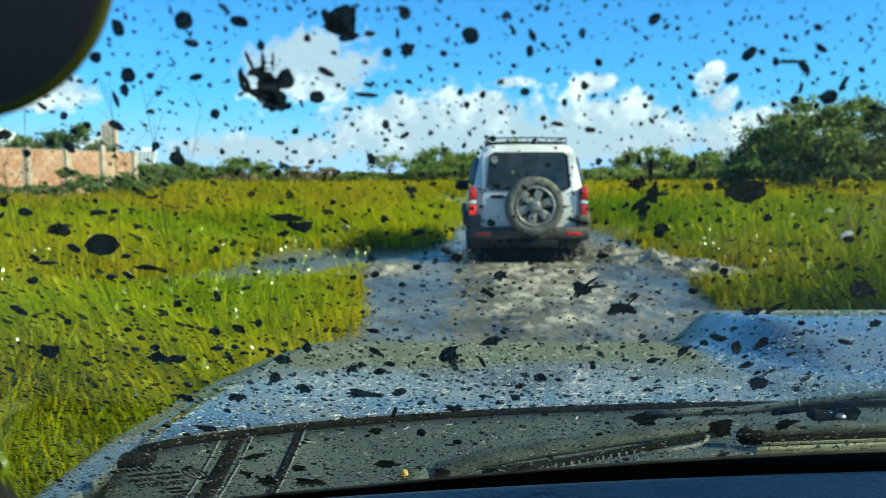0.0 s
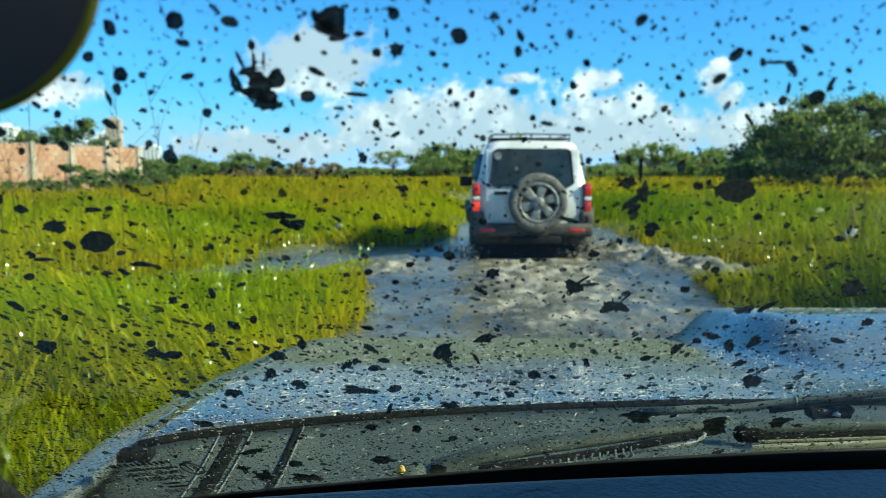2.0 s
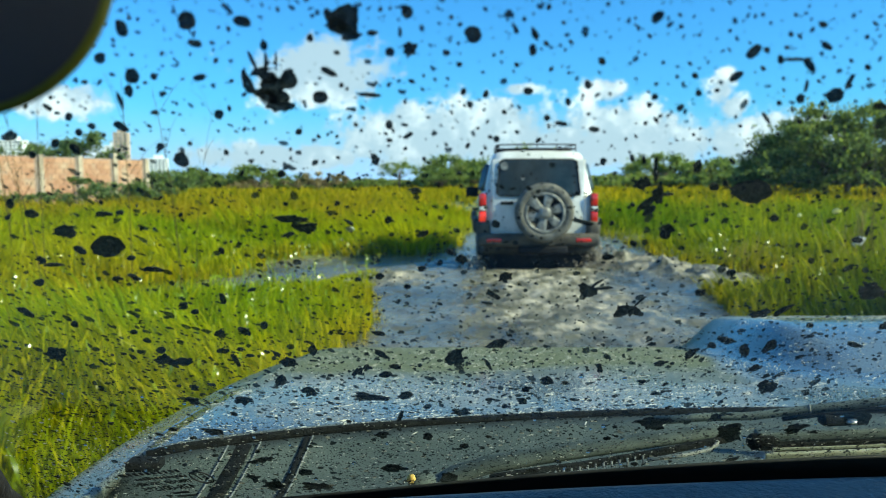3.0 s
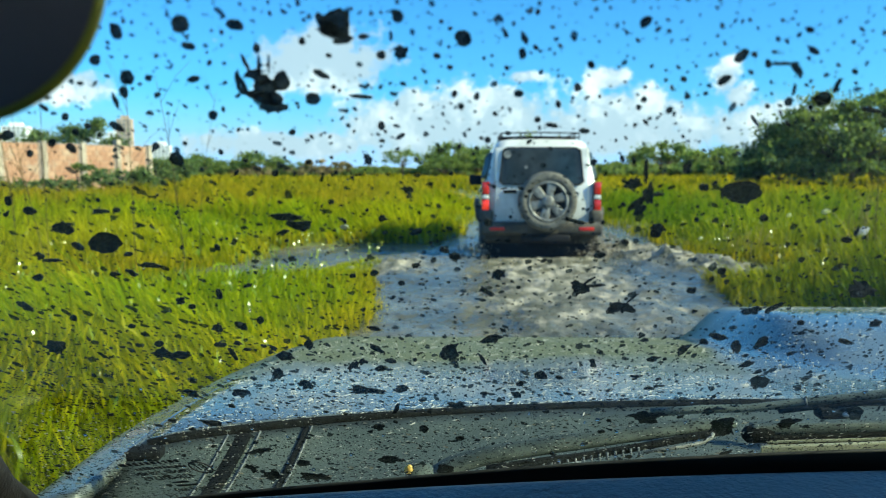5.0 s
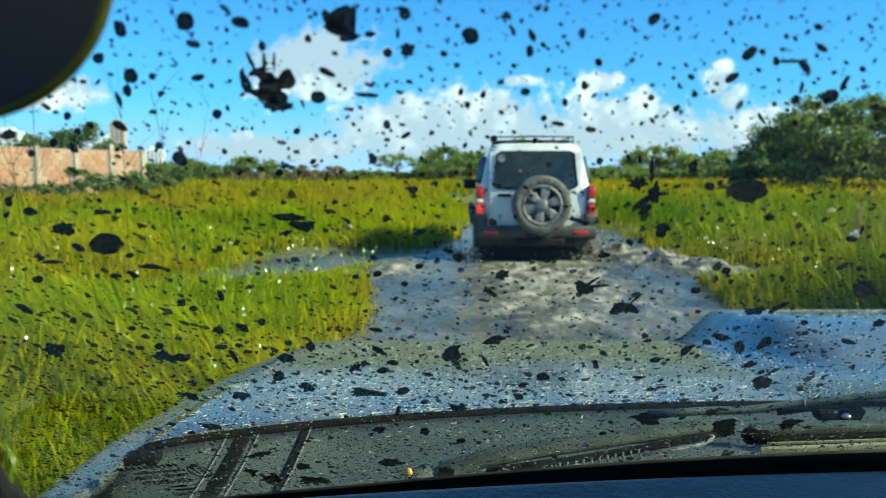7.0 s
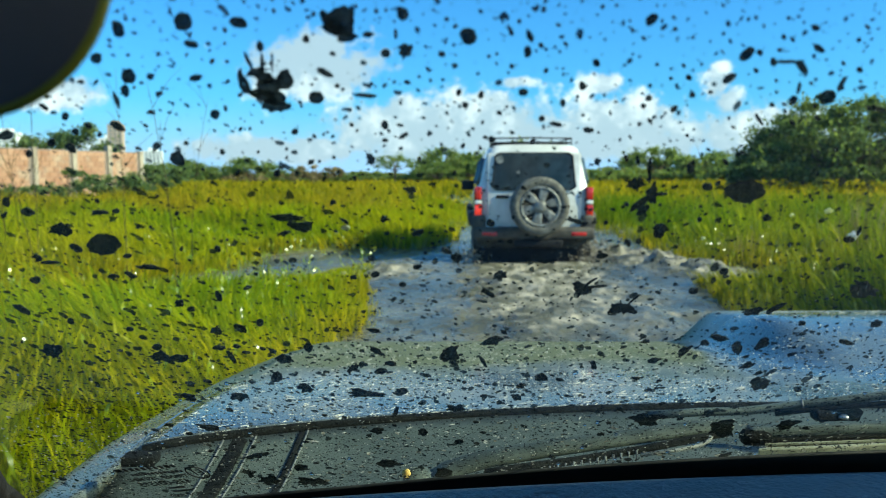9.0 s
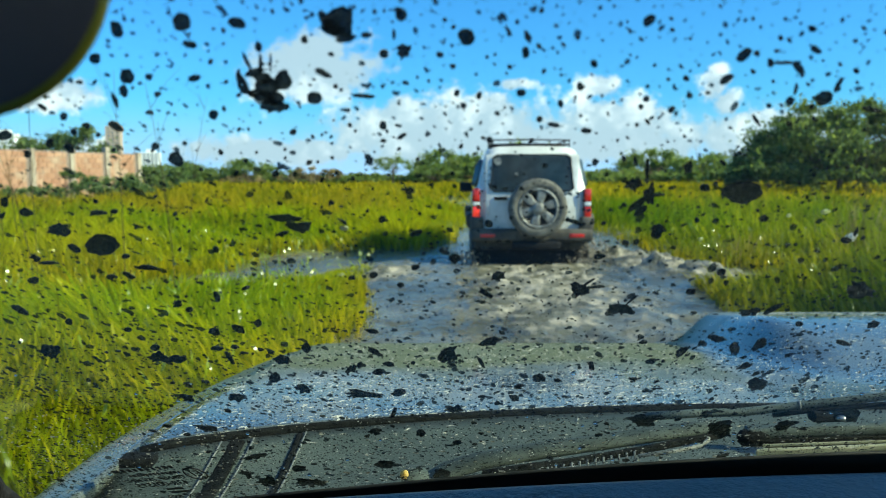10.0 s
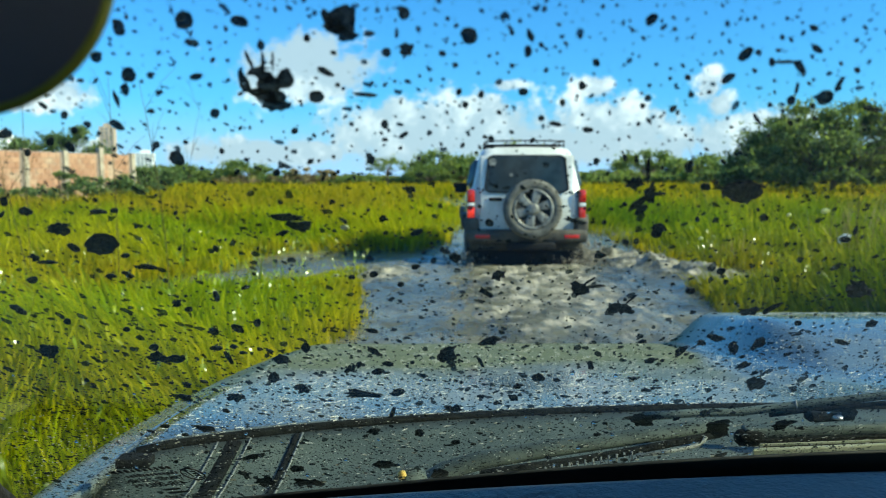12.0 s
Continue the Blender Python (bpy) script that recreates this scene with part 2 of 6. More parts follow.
def splash_mud(name):
    """Dried mud on glass: nearly black against the light, thin enough to let a little through."""
    m = bpy.data.materials.new(name)
    m.use_nodes = True
    g = Nodes(m.node_tree)
    pos = g.add("ShaderNodeTexCoord").outputs["Object"]
    grain = g.noise(pos, 420.0, 5.0, 0.7)
    p = g.add("ShaderNodeBsdfPrincipled", Base_Color=g.mix(grain, (0.008, 0.012, 0.013, 1), (0.034, 0.040, 0.038, 1)), Roughness=0.9)
    g.put(p, "Specular IOR Level", 0.1)
    tr = g.add("ShaderNodeBsdfTransparent", Color=(0.72, 0.90, 1.0, 1))
    mx = g.add("ShaderNodeMixShader", Fac=g.math("ADD", g.math("MULTIPLY", g.ramp(grain, 0.35, 0.7), 0.15), 0.06))
    g.put(mx, "#1", p.outputs[0])
    g.put(mx, "#2", tr.outputs[0])
    g.put(g.add("ShaderNodeOutputMaterial"), "Surface", mx.outputs[0])
    return m


M_MILK = foliage("milky dried silt", (0.55, 0.58, 0.60), (0.6, 0.62, 0.64), (0.6, 0.6, 0.6), 0.7)
M_HOOD = bonnet_material()
M_MUD = splash_mud("dried mud on glass")
M_BLACK = surface("black rubber", (0.006, 0.006, 0.007), (0.015, 0.015, 0.015), 20.0, 0.6, bump=0.2, spec=0.2)
M_GRIT = surface("black rubber caked with grit", (0.001, 0.002, 0.002), (0.015, 0.018, 0.016), 160.0, 0.8, bump=0.6, bump_scale=500, fine=900.0, spec=0.15)
M_COVER = surface("grey-green wiper arm cover", (0.038, 0.050, 0.042), (0.078, 0.096, 0.080), 30.0, 0.7, bump=0.2, bump_scale=600, fine=500.0, spec=0.2)
M_BOW = surface("dusty grey wiper metal", (0.060, 0.078, 0.066), (0.120, 0.145, 0.120), 40.0, 0.6, bump=0.3, bump_scale=600, fine=520.0, spec=0.25)
M_DULL = surface("dull worn grey edge", (0.10, 0.11, 0.10), (0.24, 0.25, 0.22), 90.0, 0.6)
M_FRIT = surface("black ceramic edge", (0.010, 0.012, 0.012), (0.016, 0.018, 0.018), 20.0, 0.55, spec=0.2)
M_DASH = surface("dark blue dashboard vinyl", (0.002, 0.010, 0.030), (0.003, 0.018, 0.056), 4.0, 0.38, bump=0.25, bump_scale=260, fine=90.0, spec=0.14)
M_VISOR = surface("black padded visor vinyl", (0.050, 0.044, 0.066), (0.075, 0.066, 0.095), 30.0, 0.7)
M_OLIVE = surface("olive piping", (0.13, 0.135, 0.010), (0.18, 0.18, 0.015), 60.0, 0.5)
M_TRIM = surface("grey headlining", (0.035, 0.035, 0.036), (0.055, 0.055, 0.055), 12.0, 0.95)
M_STRIP = surface("pale beige metal strip", (0.26, 0.26, 0.14), (0.46, 0.45, 0.29), 25.0, 0.4, 0.1, fine=300.0)
M_METAL = surface("dusty bright metal", (0.42, 0.40, 0.34), (0.62, 0.60, 0.54), 30.0, 0.35, 0.8)
M_WHITE = surface("white car paint splashed with mud", (0.52, 0.525, 0.49), (0.80, 0.80, 0.78), 2.6, 0.24, coat=0.5, fine=45.0)
M_DIRTY = surface("mud-caked lower body", (0.018, 0.018, 0.016), (0.105, 0.090, 0.066), 3.2, 0.75, bump=0.4)
M_TINT = surface("dark tinted glass", (0.022, 0.034, 0.040), (0.070, 0.095, 0.110), 2.0, 0.05, spec=0.7)
M_FOAM = surface("muddy foam", (0.16, 0.13, 0.09), (0.36, 0.31, 0.23), 18.0, 0.35)
M_RED = surface("red lamp lens", (0.55, 0.015, 0.010), (0.70, 0.03, 0.02), 14.0, 0.18, coat=0.6)
M_LIT = surface("lit red lamp lens", (0.6, 0.02, 0.01), (0.75, 0.04, 0.02), 14.0, 0.18, coat=0.6)
for n_ in M_LIT.node_tree.nodes:
    if n_.type == "BSDF_PRINCIPLED":
        n_.inputs["Emission Color"].default_value = (1.0, 0.05, 0.02, 1)
        n_.inputs["Emission Strength"].default_value = 0.35
M_CLEAR = surface("clear lamp lens", (0.65, 0.62, 0.58), (0.8, 0.78, 0.74), 14.0, 0.2)
M_TYRE = surface("dusty tyre rubber", (0.07, 0.067, 0.058), (0.20, 0.185, 0.150), 9.0, 0.9, bump=0.4)
M_RIM = surface("silver alloy", (0.10, 0.10, 0.09), (0.36, 0.35, 0.32), 14.0, 0.5, 0.3)
M_BRICK = brick_material()
M_MORTAR = surface("mortar", (0.20, 0.15, 0.12), (0.30, 0.24, 0.19), 5.0, 0.95)
M_CONCRETE = surface("weathered concrete", (0.26, 0.20, 0.14), (0.50, 0.42, 0.31), 3.0, 0.9, bump=0.3)
M_TOWER = surface("white tower plaster", (0.72, 0.72, 0.70), (0.82, 0.82, 0.80), 0.08, 0.8)
M_BEIGE = surface("beige tower plaster", (0.45, 0.34, 0.25), (0.55, 0.43, 0.33), 0.08, 0.8)
M_WINDOW = surface("far window", (0.10, 0.13, 0.17), (0.2, 0.24, 0.28), 0.2, 0.2)
M_YELLOW = surface("dry yellow flower", (0.55, 0.34, 0.06), (0.75, 0.55, 0.16), 200.0, 0.8)


# ---- mesh helpers ----
def mesh_of(name, bm, material, smooth=True):
    bmesh.ops.recalc_face_normals(bm, faces=bm.faces)
    me = bpy.data.meshes.new(name)
    bm.to_mesh(me)
    bm.free()
    me.materials.append(material)
    for p in me.polygons:
        p.use_smooth = smooth
    return me


def part(name, bm, material, parent=None, label="", m=None, smooth=True):
    ob = new(name, mesh_of(name, bm, material, smooth))
    if parent:
        ob.parent = parent
    if m is not None:
        ob.matrix_basis = m
    if label:
        tagged(ob, label)
    return ob


def thing(name, label, category, m=None, group="", kind=""):
    ob = new(name)
    ob.empty_display_size = 0.1
    if m is not None:
        ob.matrix_basis = m
    return tagged(ob, label, category, group, kind)


def arrays(name, verts, tris, material, tip=None, smooth=False, attr="tip"):
    """A mesh from numpy arrays, with one number per vertex if given."""
    me = bpy.data.meshes.new(name)
    me.vertices.add(len(verts))
    me.vertices.foreach_set("co", np.ascontiguousarray(verts, dtype=np.float32).ravel())
    k = tris.shape[1]
    me.loops.add(len(tris) * k)
    me.loops.foreach_set("vertex_index", np.ascontiguousarray(tris, dtype=np.int32).ravel())
    me.polygons.add(len(tris))
    me.polygons.foreach_set("loop_start", np.arange(0, len(tris) * k, k, dtype=np.int32))
    me.polygons.foreach_set("use_smooth", np.full(len(tris), smooth))
    me.update(calc_edges=True)
    me.materials.append(material)
    if tip is not None:
        me.attributes.new(attr, "FLOAT", "POINT").data.foreach_set("value", np.asarray(tip, dtype=np.float32))
    return me


def box(sx_, sy_, sz_, bevel=0.0, at=(0, 0, 0), seg=2):
    bm = bmesh.new()
    bmesh.ops.create_cube(bm, size=1.0)
    for v in bm.verts:
        v.co = Vector((v.co.x * sx_ + at[0], v.co.y * sy_ + at[1], v.co.z * sz_ + at[2]))
    if bevel:
        bmesh.ops.bevel(bm, geom=list(bm.edges), offset=bevel, segments=seg, affect="EDGES", profile=0.6)
    return bm


def lathe(profile, n=28):
    """Turns (radius, height) pairs about z."""
    bm = bmesh.new()
    rings = []
    for r, h in profile:
        rings.append([bm.verts.new((r * math.cos(2 * math.pi * i / n), r * math.sin(2 * math.pi * i / n), h)) for i in range(n)])
    for a, b in zip(rings, rings[1:]):
        for i in range(n):
            bm.faces.new((a[i], a[(i + 1) % n], b[(i + 1) % n], b[i]))
    for ring in (rings[0], rings[-1]):
        bm.faces.new(ring)
    return bm


def tube(points, radius, n=8, taper=1.0, flat=1.0):
    """A bar along points; radius shrinks to taper of itself at the end."""
    bm = bmesh.new()
    pts = [Vector(p) for p in points]
    rings = []
    for i, p in enumerate(pts):
        d = (pts[min(i + 1, len(pts) - 1)] - pts[max(i - 1, 0)]).normalized()
        side = d.cross(Vector((0, 0, 1)))
        side = side.normalized() if side.length > 0.05 else Vector((1, 0, 0))
        upv = side.cross(d).normalized()
        r = radius * (1 + (taper - 1) * i / (len(pts) - 1))
        rings.append([bm.verts.new(p + side * (r * math.cos(2 * math.pi * k / n)) + upv * (r * flat * math.sin(2 * math.pi * k / n))) for k in range(n)])
    for a, b in zip(rings, rings[1:]):
        for k in range(n):
            bm.faces.new((a[k], a[(k + 1) % n], b[(k + 1) % n], b[k]))
    bm.faces.new(rings[0])
    bm.faces.new(rings[-1])
    return bm


def sheet(fn, nu, nv, thick=0.0):
    """A sheet of points fn(u, v), u and v from 0 to 1, given thickness downwards."""
    bm = bmesh.new()
    top = [[bm.verts.new(fn(i / nu, j / nv)) for j in range(nv + 1)] for i in range(nu + 1)]
    for i in range(nu):
        for j in range(nv):
            bm.faces.new((top[i][j], top[i + 1][j], top[i + 1][j + 1], top[i][j + 1]))
    if thick:
        low = [[bm.verts.new(top[i][j].co - Vector((0, 0, thick))) for j in range(nv + 1)] for i in range(nu + 1)]
        for i in range(nu):
            for j in range(nv):
                bm.faces.new((low[i][j], low[i][j + 1], low[i + 1][j + 1], low[i + 1][j]))
        for i in range(nu):
            bm.faces.new((top[i][0], low[i][0], low[i + 1][0], top[i + 1][0]))
            bm.faces.new((top[i][nv], top[i + 1][nv], low[i + 1][nv], low[i][nv]))
        for j in range(nv):
            bm.faces.new((top[0][j], top[0][j + 1], low[0][j + 1], low[0][j]))
            bm.faces.new((top[nu][j], low[nu][j], low[nu][j + 1], top[nu][j + 1]))
    return bm


def step(x, a, b):
    t = np.clip((x - a) / (b - a), 0, 1)
    return t * t * (3 - 2 * t)


# ---- ground and water ----
def wave(x, y, k):
    """Smooth unevenness of about one, from a few crossed waves."""
    return (np.sin(x * 1.3 * k + 1.1) * np.cos(y * 0.9 * k + 0.4) + 0.6 * np.sin(x * 2.7 * k - y * 1.9 * k + 2.0) + 0.4 * np.cos(x * 4.6 * k + y * 3.7 * k)) / 2.0


LATTICE = np.random.default_rng(2).uniform(-1, 1, (256, 256))


def rough_noise(x, y, scale, octaves=4):
    """Broken fractal unevenness, about -1 to 1."""
    total, amp = np.zeros_like(x), 0.55
    for k in range(octaves):
        u, v = x * scale + 17.3 * k, y * scale + 9.1 * k
        iu, iv = np.floor(u).astype(int), np.floor(v).astype(int)
        fu, fv = u - iu, v - iv
        fu, fv = fu * fu * (3 - 2 * fu), fv * fv * (3 - 2 * fv)
        a, b = LATTICE[iu % 256, iv % 256], LATTICE[(iu + 1) % 256, iv % 256]
        c, d = LATTICE[iu % 256, (iv + 1) % 256], LATTICE[(iu + 1) % 256, (iv + 1) % 256]
        total += amp * (a * (1 - fu) * (1 - fv) + b * fu * (1 - fv) + c * (1 - fu) * fv + d * fu * fv)
        scale, amp = scale * 2.1, amp * 0.55
    return total


def wet(x, y):
    """Metres into the flooded track (positive) or out of it, to either side."""
    left = -0.72 + 1.00 * step(y, 11.4, 14.0) + 0.85 * step(y, 14, 24) + 0.14 * wave(x * 0, y, 1.1)
    right = 2.35 + 0.75 * step(y, 6.5, 11) + 0.12 * wave(x * 0 + 3, y, 1.2)
    left = left - 0.8 * step(y, 24, 32)
    d = np.minimum(x - left, right - x)
    d = np.minimum(d, 34.0 - y)
    inlet_l = 1.0 - np.sqrt(((x + 1.0) / 1.5) ** 2 + ((y - 10.9) / 1.25) ** 2)
    inlet_r = 1.0 - np.sqrt(((x - 3.3) / 0.9) ** 2 + ((y - 8.9) / 0.8) ** 2)
    channel = 0.26 + 0.34 * step(y, 5.0, 8.5) + 0.10 * wave(x * 0, y, 1.7) - 0.88 * np.abs(x + 1.2 + 0.52 * (10.9 - y)) - 2.0 * np.maximum(0.0, 3.6 - y) - 2.0 * np.maximum(0.0, y - 10.9)
    return np.maximum(np.maximum(np.maximum(d, inlet_l), channel), inlet_r * 0.8)


def ground_height(x, y):
    w = wet(x, y)
    return 0.05 - 0.30 * step(w, -0.25, 0.55) + 0.03 * wave(x, y, 0.7) * step(w, 0.0, -0.6)


def make_ground():
    s = np.linspace(-1, 1, 321)
    xs = np.sinh(s * 6.2) / math.sinh(6.2) * 2600 + s * 14
    ys = np.sinh(s * 6.2) / math.sinh(6.2) * 2600 + s * 14 + 8
    gx, gy = np.meshgrid(xs, ys, indexing="ij")
    v = np.stack([gx, gy, ground_height(gx, gy)], -1).reshape(-1, 3)
    n = len(s)
    i = (np.arange(n - 1)[:, None] * n + np.arange(n - 1)[None, :]).ravel()
    q = np.stack([i, i + n, i + n + 1, i + 1], 1)
    ob = new("ground", arrays("ground", v, q, M_SOIL, smooth=True))
    tagged(ob, "flat marshy ground of dark wet soil", "ground", kind="structure")


SUV_X, SUV_Y = 1.13, 10.25


def make_water():
    xs, ys = np.arange(-6.4, 5.4, 0.04), np.concatenate([np.arange(-6.0, 3.0, 0.12), np.arange(3.0, 13.0, 0.04), np.arange(13.0, 36.0, 0.10)])
    gx, gy = np.meshgrid(xs, ys, indexing="ij")
    keep = wet(gx, gy) > -0.5
    dx, dy = gx - SUV_X, SUV_Y - gy
    wake = np.exp(-(dx / (0.95 + 0.13 * np.clip(dy, 0, 9))) ** 2) * step(dy, -0.6, 0.2) * (1 - 0.62 * step(dy, 0.8, 8.0))
    arms = (0.25 + 0.75 * np.maximum(dx > 0, step(dy, 0.2, 0.9))) * np.exp(-((np.abs(dx) - 0.9 - 0.42 * np.clip(dy + 1.5, 0, 9)) / 0.50) ** 2) * step(dy, -1.8, -0.5) * (1 - step(dy, 1.5, 4.5))
    foam = np.clip(0.84 * wake + 0.95 * arms + 0.30 * step(gy, 3.0, 6.0) * (1 - step(gy, 10.0, 13.0)), 0, 1)
    z = 0.010 * wave(gx, gy, 2.6) + 0.012 * rough_noise(gx, gy * 0.6, 2.0) + 0.004 * wave(gx, gy * 1.7, 11.0)
    z = z * (0.5 + 1.2 * foam) + 0.05 * foam * (0.35 + 0.65 * step(dy, 0.2, 1.2)) * rough_noise(gx, gy * 0.8, 3.0)
    near = np.exp(-np.clip(dy, 0, 9) / 1.6)
    z += arms * (0.03 + (0.09 + 0.06 * (dx > 0)) * near) * (0.6 + 0.9 * rough_noise(gx + 5, gy, 6.0))
    z += 0.035 * np.exp(-((dy - 0.40) / 0.30) ** 2) * np.exp(-(dx / 0.9) ** 4) * (0.55 + 0.9 * rough_noise(gx * 1.3, gy + 3, 7.0))
    v = np.stack([gx, gy, z], -1).reshape(-1, 3)
    nx, ny = gx.shape
    k = keep[:-1, :-1] & keep[1:, 1:] & keep[1:, :-1] & keep[:-1, 1:]
    i = (np.arange(nx - 1)[:, None] * ny + np.arange(ny - 1)[None, :])[k]
    q = np.stack([i, i + ny, i + ny + 1, i + 1], 1)
    used = np.unique(q)
    back = np.zeros(len(v), int)
    back[used] = np.arange(len(used))
    ob = new("water", arrays("water", v[used], back[q], M_WATER, foam.reshape(-1)[used], True, "foam"))
    tagged(ob, "muddy rippled flood water with foam over the track", "water", kind="structure")


make_ground()
make_water()


# ---- grass ----
def blades(name, label, pts, height, width, lean, rng, material=None):
    """Bent tapering blades of grass standing at pts."""
    n = len(pts)
    base = np.zeros((n, 3))
    base[:, :2] = pts
    base[:, 2] = np.maximum(ground_height(pts[:, 0], pts[:, 1]), -0.15) - 0.03
    h = height * rng.uniform(0.55, 1.15, n) * (0.42 + 0.58 * step(-wet(pts[:, 0], pts[:, 1]), 0.0, 1.5)) * (0.85 + 0.28 * wave(pts[:, 0], pts[:, 1], 0.5) + 0.22 * wave(pts[:, 1], pts[:, 0], 1.9))
    h = h * (1.0 - 0.40 * step(pts[:, 1], 4.0, 6.5) * (1 - step(pts[:, 1], 9.5, 11.5)) * np.exp(-((pts[:, 0] + 1.5 + 0.25 * (8 - pts[:, 1])) / 0.9) ** 2))
    h = h * (1.0 + 0.55 * rough_noise(pts[:, 0] + 40, pts[:, 1], 0.8, 3))
    h = h * (1 - 0.78 * np.exp(-(((pts[:, 0] + 1.6) / 1.2) ** 2 + ((pts[:, 1] - 8.7) / 1.0) ** 2)))
    yaw = rng.uniform(0, 2 * math.pi, n)
    across = np.stack([np.cos(yaw), np.sin(yaw), np.zeros(n)], 1)
    w = (width * rng.uniform(0.7, 1.3, n))[:, None]
    a2 = rng.uniform(0, 2 * math.pi, n)
    amount = np.abs(rng.normal(0, 0.22, n)) + 0.05
    sway = 0.22 * wave(pts[:, 0] + 4.0, pts[:, 1], 1.4) + 1.0 * rough_noise(pts[:, 0] + 60, pts[:, 1] + 20, 0.75, 3)
    bend = np.stack([np.cos(a2) * amount + lean[0] + sway, np.sin(a2) * amount + lean[1] + 0.5 * sway, np.zeros(n)], 1) * h[:, None]
    up_ = np.stack([np.zeros(n), np.zeros(n), h], 1)
    levels = [base - across * w * 0.5, base + across * w * 0.5]
    p1 = base + bend * 0.12 + up_ * 0.40
    p2 = base + bend * 0.48 + up_ * 0.76
    p3 = base + bend + up_ * 0.98
    levels += [p1 - across * w * 0.45, p1 + across * w * 0.45, p2 - across * w * 0.28, p2 + across * w * 0.28, p3]
    v = np.stack(levels, 1).reshape(-1, 3)
    o = (np.arange(n) * 7)[:, None]
    t = np.concatenate([o + np.array([[0, 1, 3]]), o + np.array([[0, 3, 2]]), o + np.array([[2, 3, 5]]), o + np.array([[2, 5, 4]]), o + np.array([[4, 5, 6]])], 0)
    # shade between the stems is put in as the darker foot colour
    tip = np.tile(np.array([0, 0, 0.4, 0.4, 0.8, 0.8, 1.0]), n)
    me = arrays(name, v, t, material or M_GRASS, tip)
    near_water = np.exp(-np.maximum(0.0, -wet(pts[:, 0], pts[:, 1])) / 0.24)
    me.attributes.new("shore", "FLOAT", "POINT").data.foreach_set("value", np.repeat(near_water, 7).astype(np.float32))
    tagged(new(name, me), label, "grass", kind="stuff")


def scatter(n, x0, x1, y0, y1, rng, clump, edge=-0.02):
    """Points on dry ground, gathered in tussocks."""
    c = np.stack([rng.uniform(x0, x1, n // clump + 1), rng.uniform(y0, y1, n // clump + 1)], 1)
    p = np.repeat(c, clump, 0)[:n] + rng.normal(0, 0.07 + 0.010 * np.abs(y1), (n, 2))
    w = wet(p[:, 0], p[:, 1])
    thick = 0.80 + 0.75 * rough_noise(p[:, 0] + 80, p[:, 1] + 10, 1.1, 3)
    return p[(w < edge) & (rng.uniform(0, 1, n) < thick)]


def make_grass():
    rng = np.random.default_rng(4)
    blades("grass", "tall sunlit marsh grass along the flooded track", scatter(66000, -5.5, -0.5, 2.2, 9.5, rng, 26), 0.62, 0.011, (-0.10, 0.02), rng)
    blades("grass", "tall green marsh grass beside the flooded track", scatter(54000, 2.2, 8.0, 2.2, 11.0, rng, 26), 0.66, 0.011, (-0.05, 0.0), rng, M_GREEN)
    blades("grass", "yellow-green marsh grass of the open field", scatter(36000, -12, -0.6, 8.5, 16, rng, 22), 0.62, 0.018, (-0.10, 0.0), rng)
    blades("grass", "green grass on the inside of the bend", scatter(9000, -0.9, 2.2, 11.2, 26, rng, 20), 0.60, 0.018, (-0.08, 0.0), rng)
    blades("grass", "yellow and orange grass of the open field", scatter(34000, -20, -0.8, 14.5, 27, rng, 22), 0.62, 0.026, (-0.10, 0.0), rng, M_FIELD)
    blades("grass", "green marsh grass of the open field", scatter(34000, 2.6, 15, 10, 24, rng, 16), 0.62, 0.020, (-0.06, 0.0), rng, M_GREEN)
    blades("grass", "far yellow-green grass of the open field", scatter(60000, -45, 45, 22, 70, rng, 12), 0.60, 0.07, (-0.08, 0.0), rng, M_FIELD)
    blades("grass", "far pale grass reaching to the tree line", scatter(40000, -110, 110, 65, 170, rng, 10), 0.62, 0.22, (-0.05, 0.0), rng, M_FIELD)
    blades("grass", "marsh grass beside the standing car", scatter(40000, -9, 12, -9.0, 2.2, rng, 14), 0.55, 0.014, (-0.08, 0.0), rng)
    blades("grass", "tan dry reed clumps among green grass", scatter(900, 3.3, 6.0, 6.5, 10.5, rng, 45), 0.95, 0.010, (0.10, 0.0), rng, M_REED)
    # wet blades that catch the sun
    blades("grass", "wet shining blades among marsh grass", scatter(500, -4.0, -0.5, 2.6, 9.0, rng, 5), 0.66, 0.016, (0.18, -0.22), rng, M_WETBLADE)
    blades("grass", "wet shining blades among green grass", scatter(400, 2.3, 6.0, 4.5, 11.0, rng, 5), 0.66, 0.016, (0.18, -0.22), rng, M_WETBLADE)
    # long arching blades standing out of the rest
    blades("grass", "long arching light green marsh blades", scatter(2600, -4.2, -0.6, 2.4, 8.5, rng, 9), 0.86, 0.015, (0.05, -0.05), rng)
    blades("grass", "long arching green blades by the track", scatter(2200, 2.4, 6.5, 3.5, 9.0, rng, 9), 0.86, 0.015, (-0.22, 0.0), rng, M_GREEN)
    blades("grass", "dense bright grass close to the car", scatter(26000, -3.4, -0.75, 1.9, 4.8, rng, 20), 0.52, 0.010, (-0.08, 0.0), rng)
    # short pale tufts standing in the water
    blades("grass", "short pale grass tufts in shallow water", np.stack([rng.normal(2.45, 0.30, 900), rng.normal(7.3, 0.35, 900)], 1), 0.20, 0.010, (-0.1, 0), rng)
    blades("grass", "short yellow grass tufts at the water's edge", np.stack([rng.normal(-0.75, 0.13, 1600), rng.uniform(5.6, 9.0, 1600)], 1), 0.34, 0.010, (-0.1, 0), rng)


make_grass()


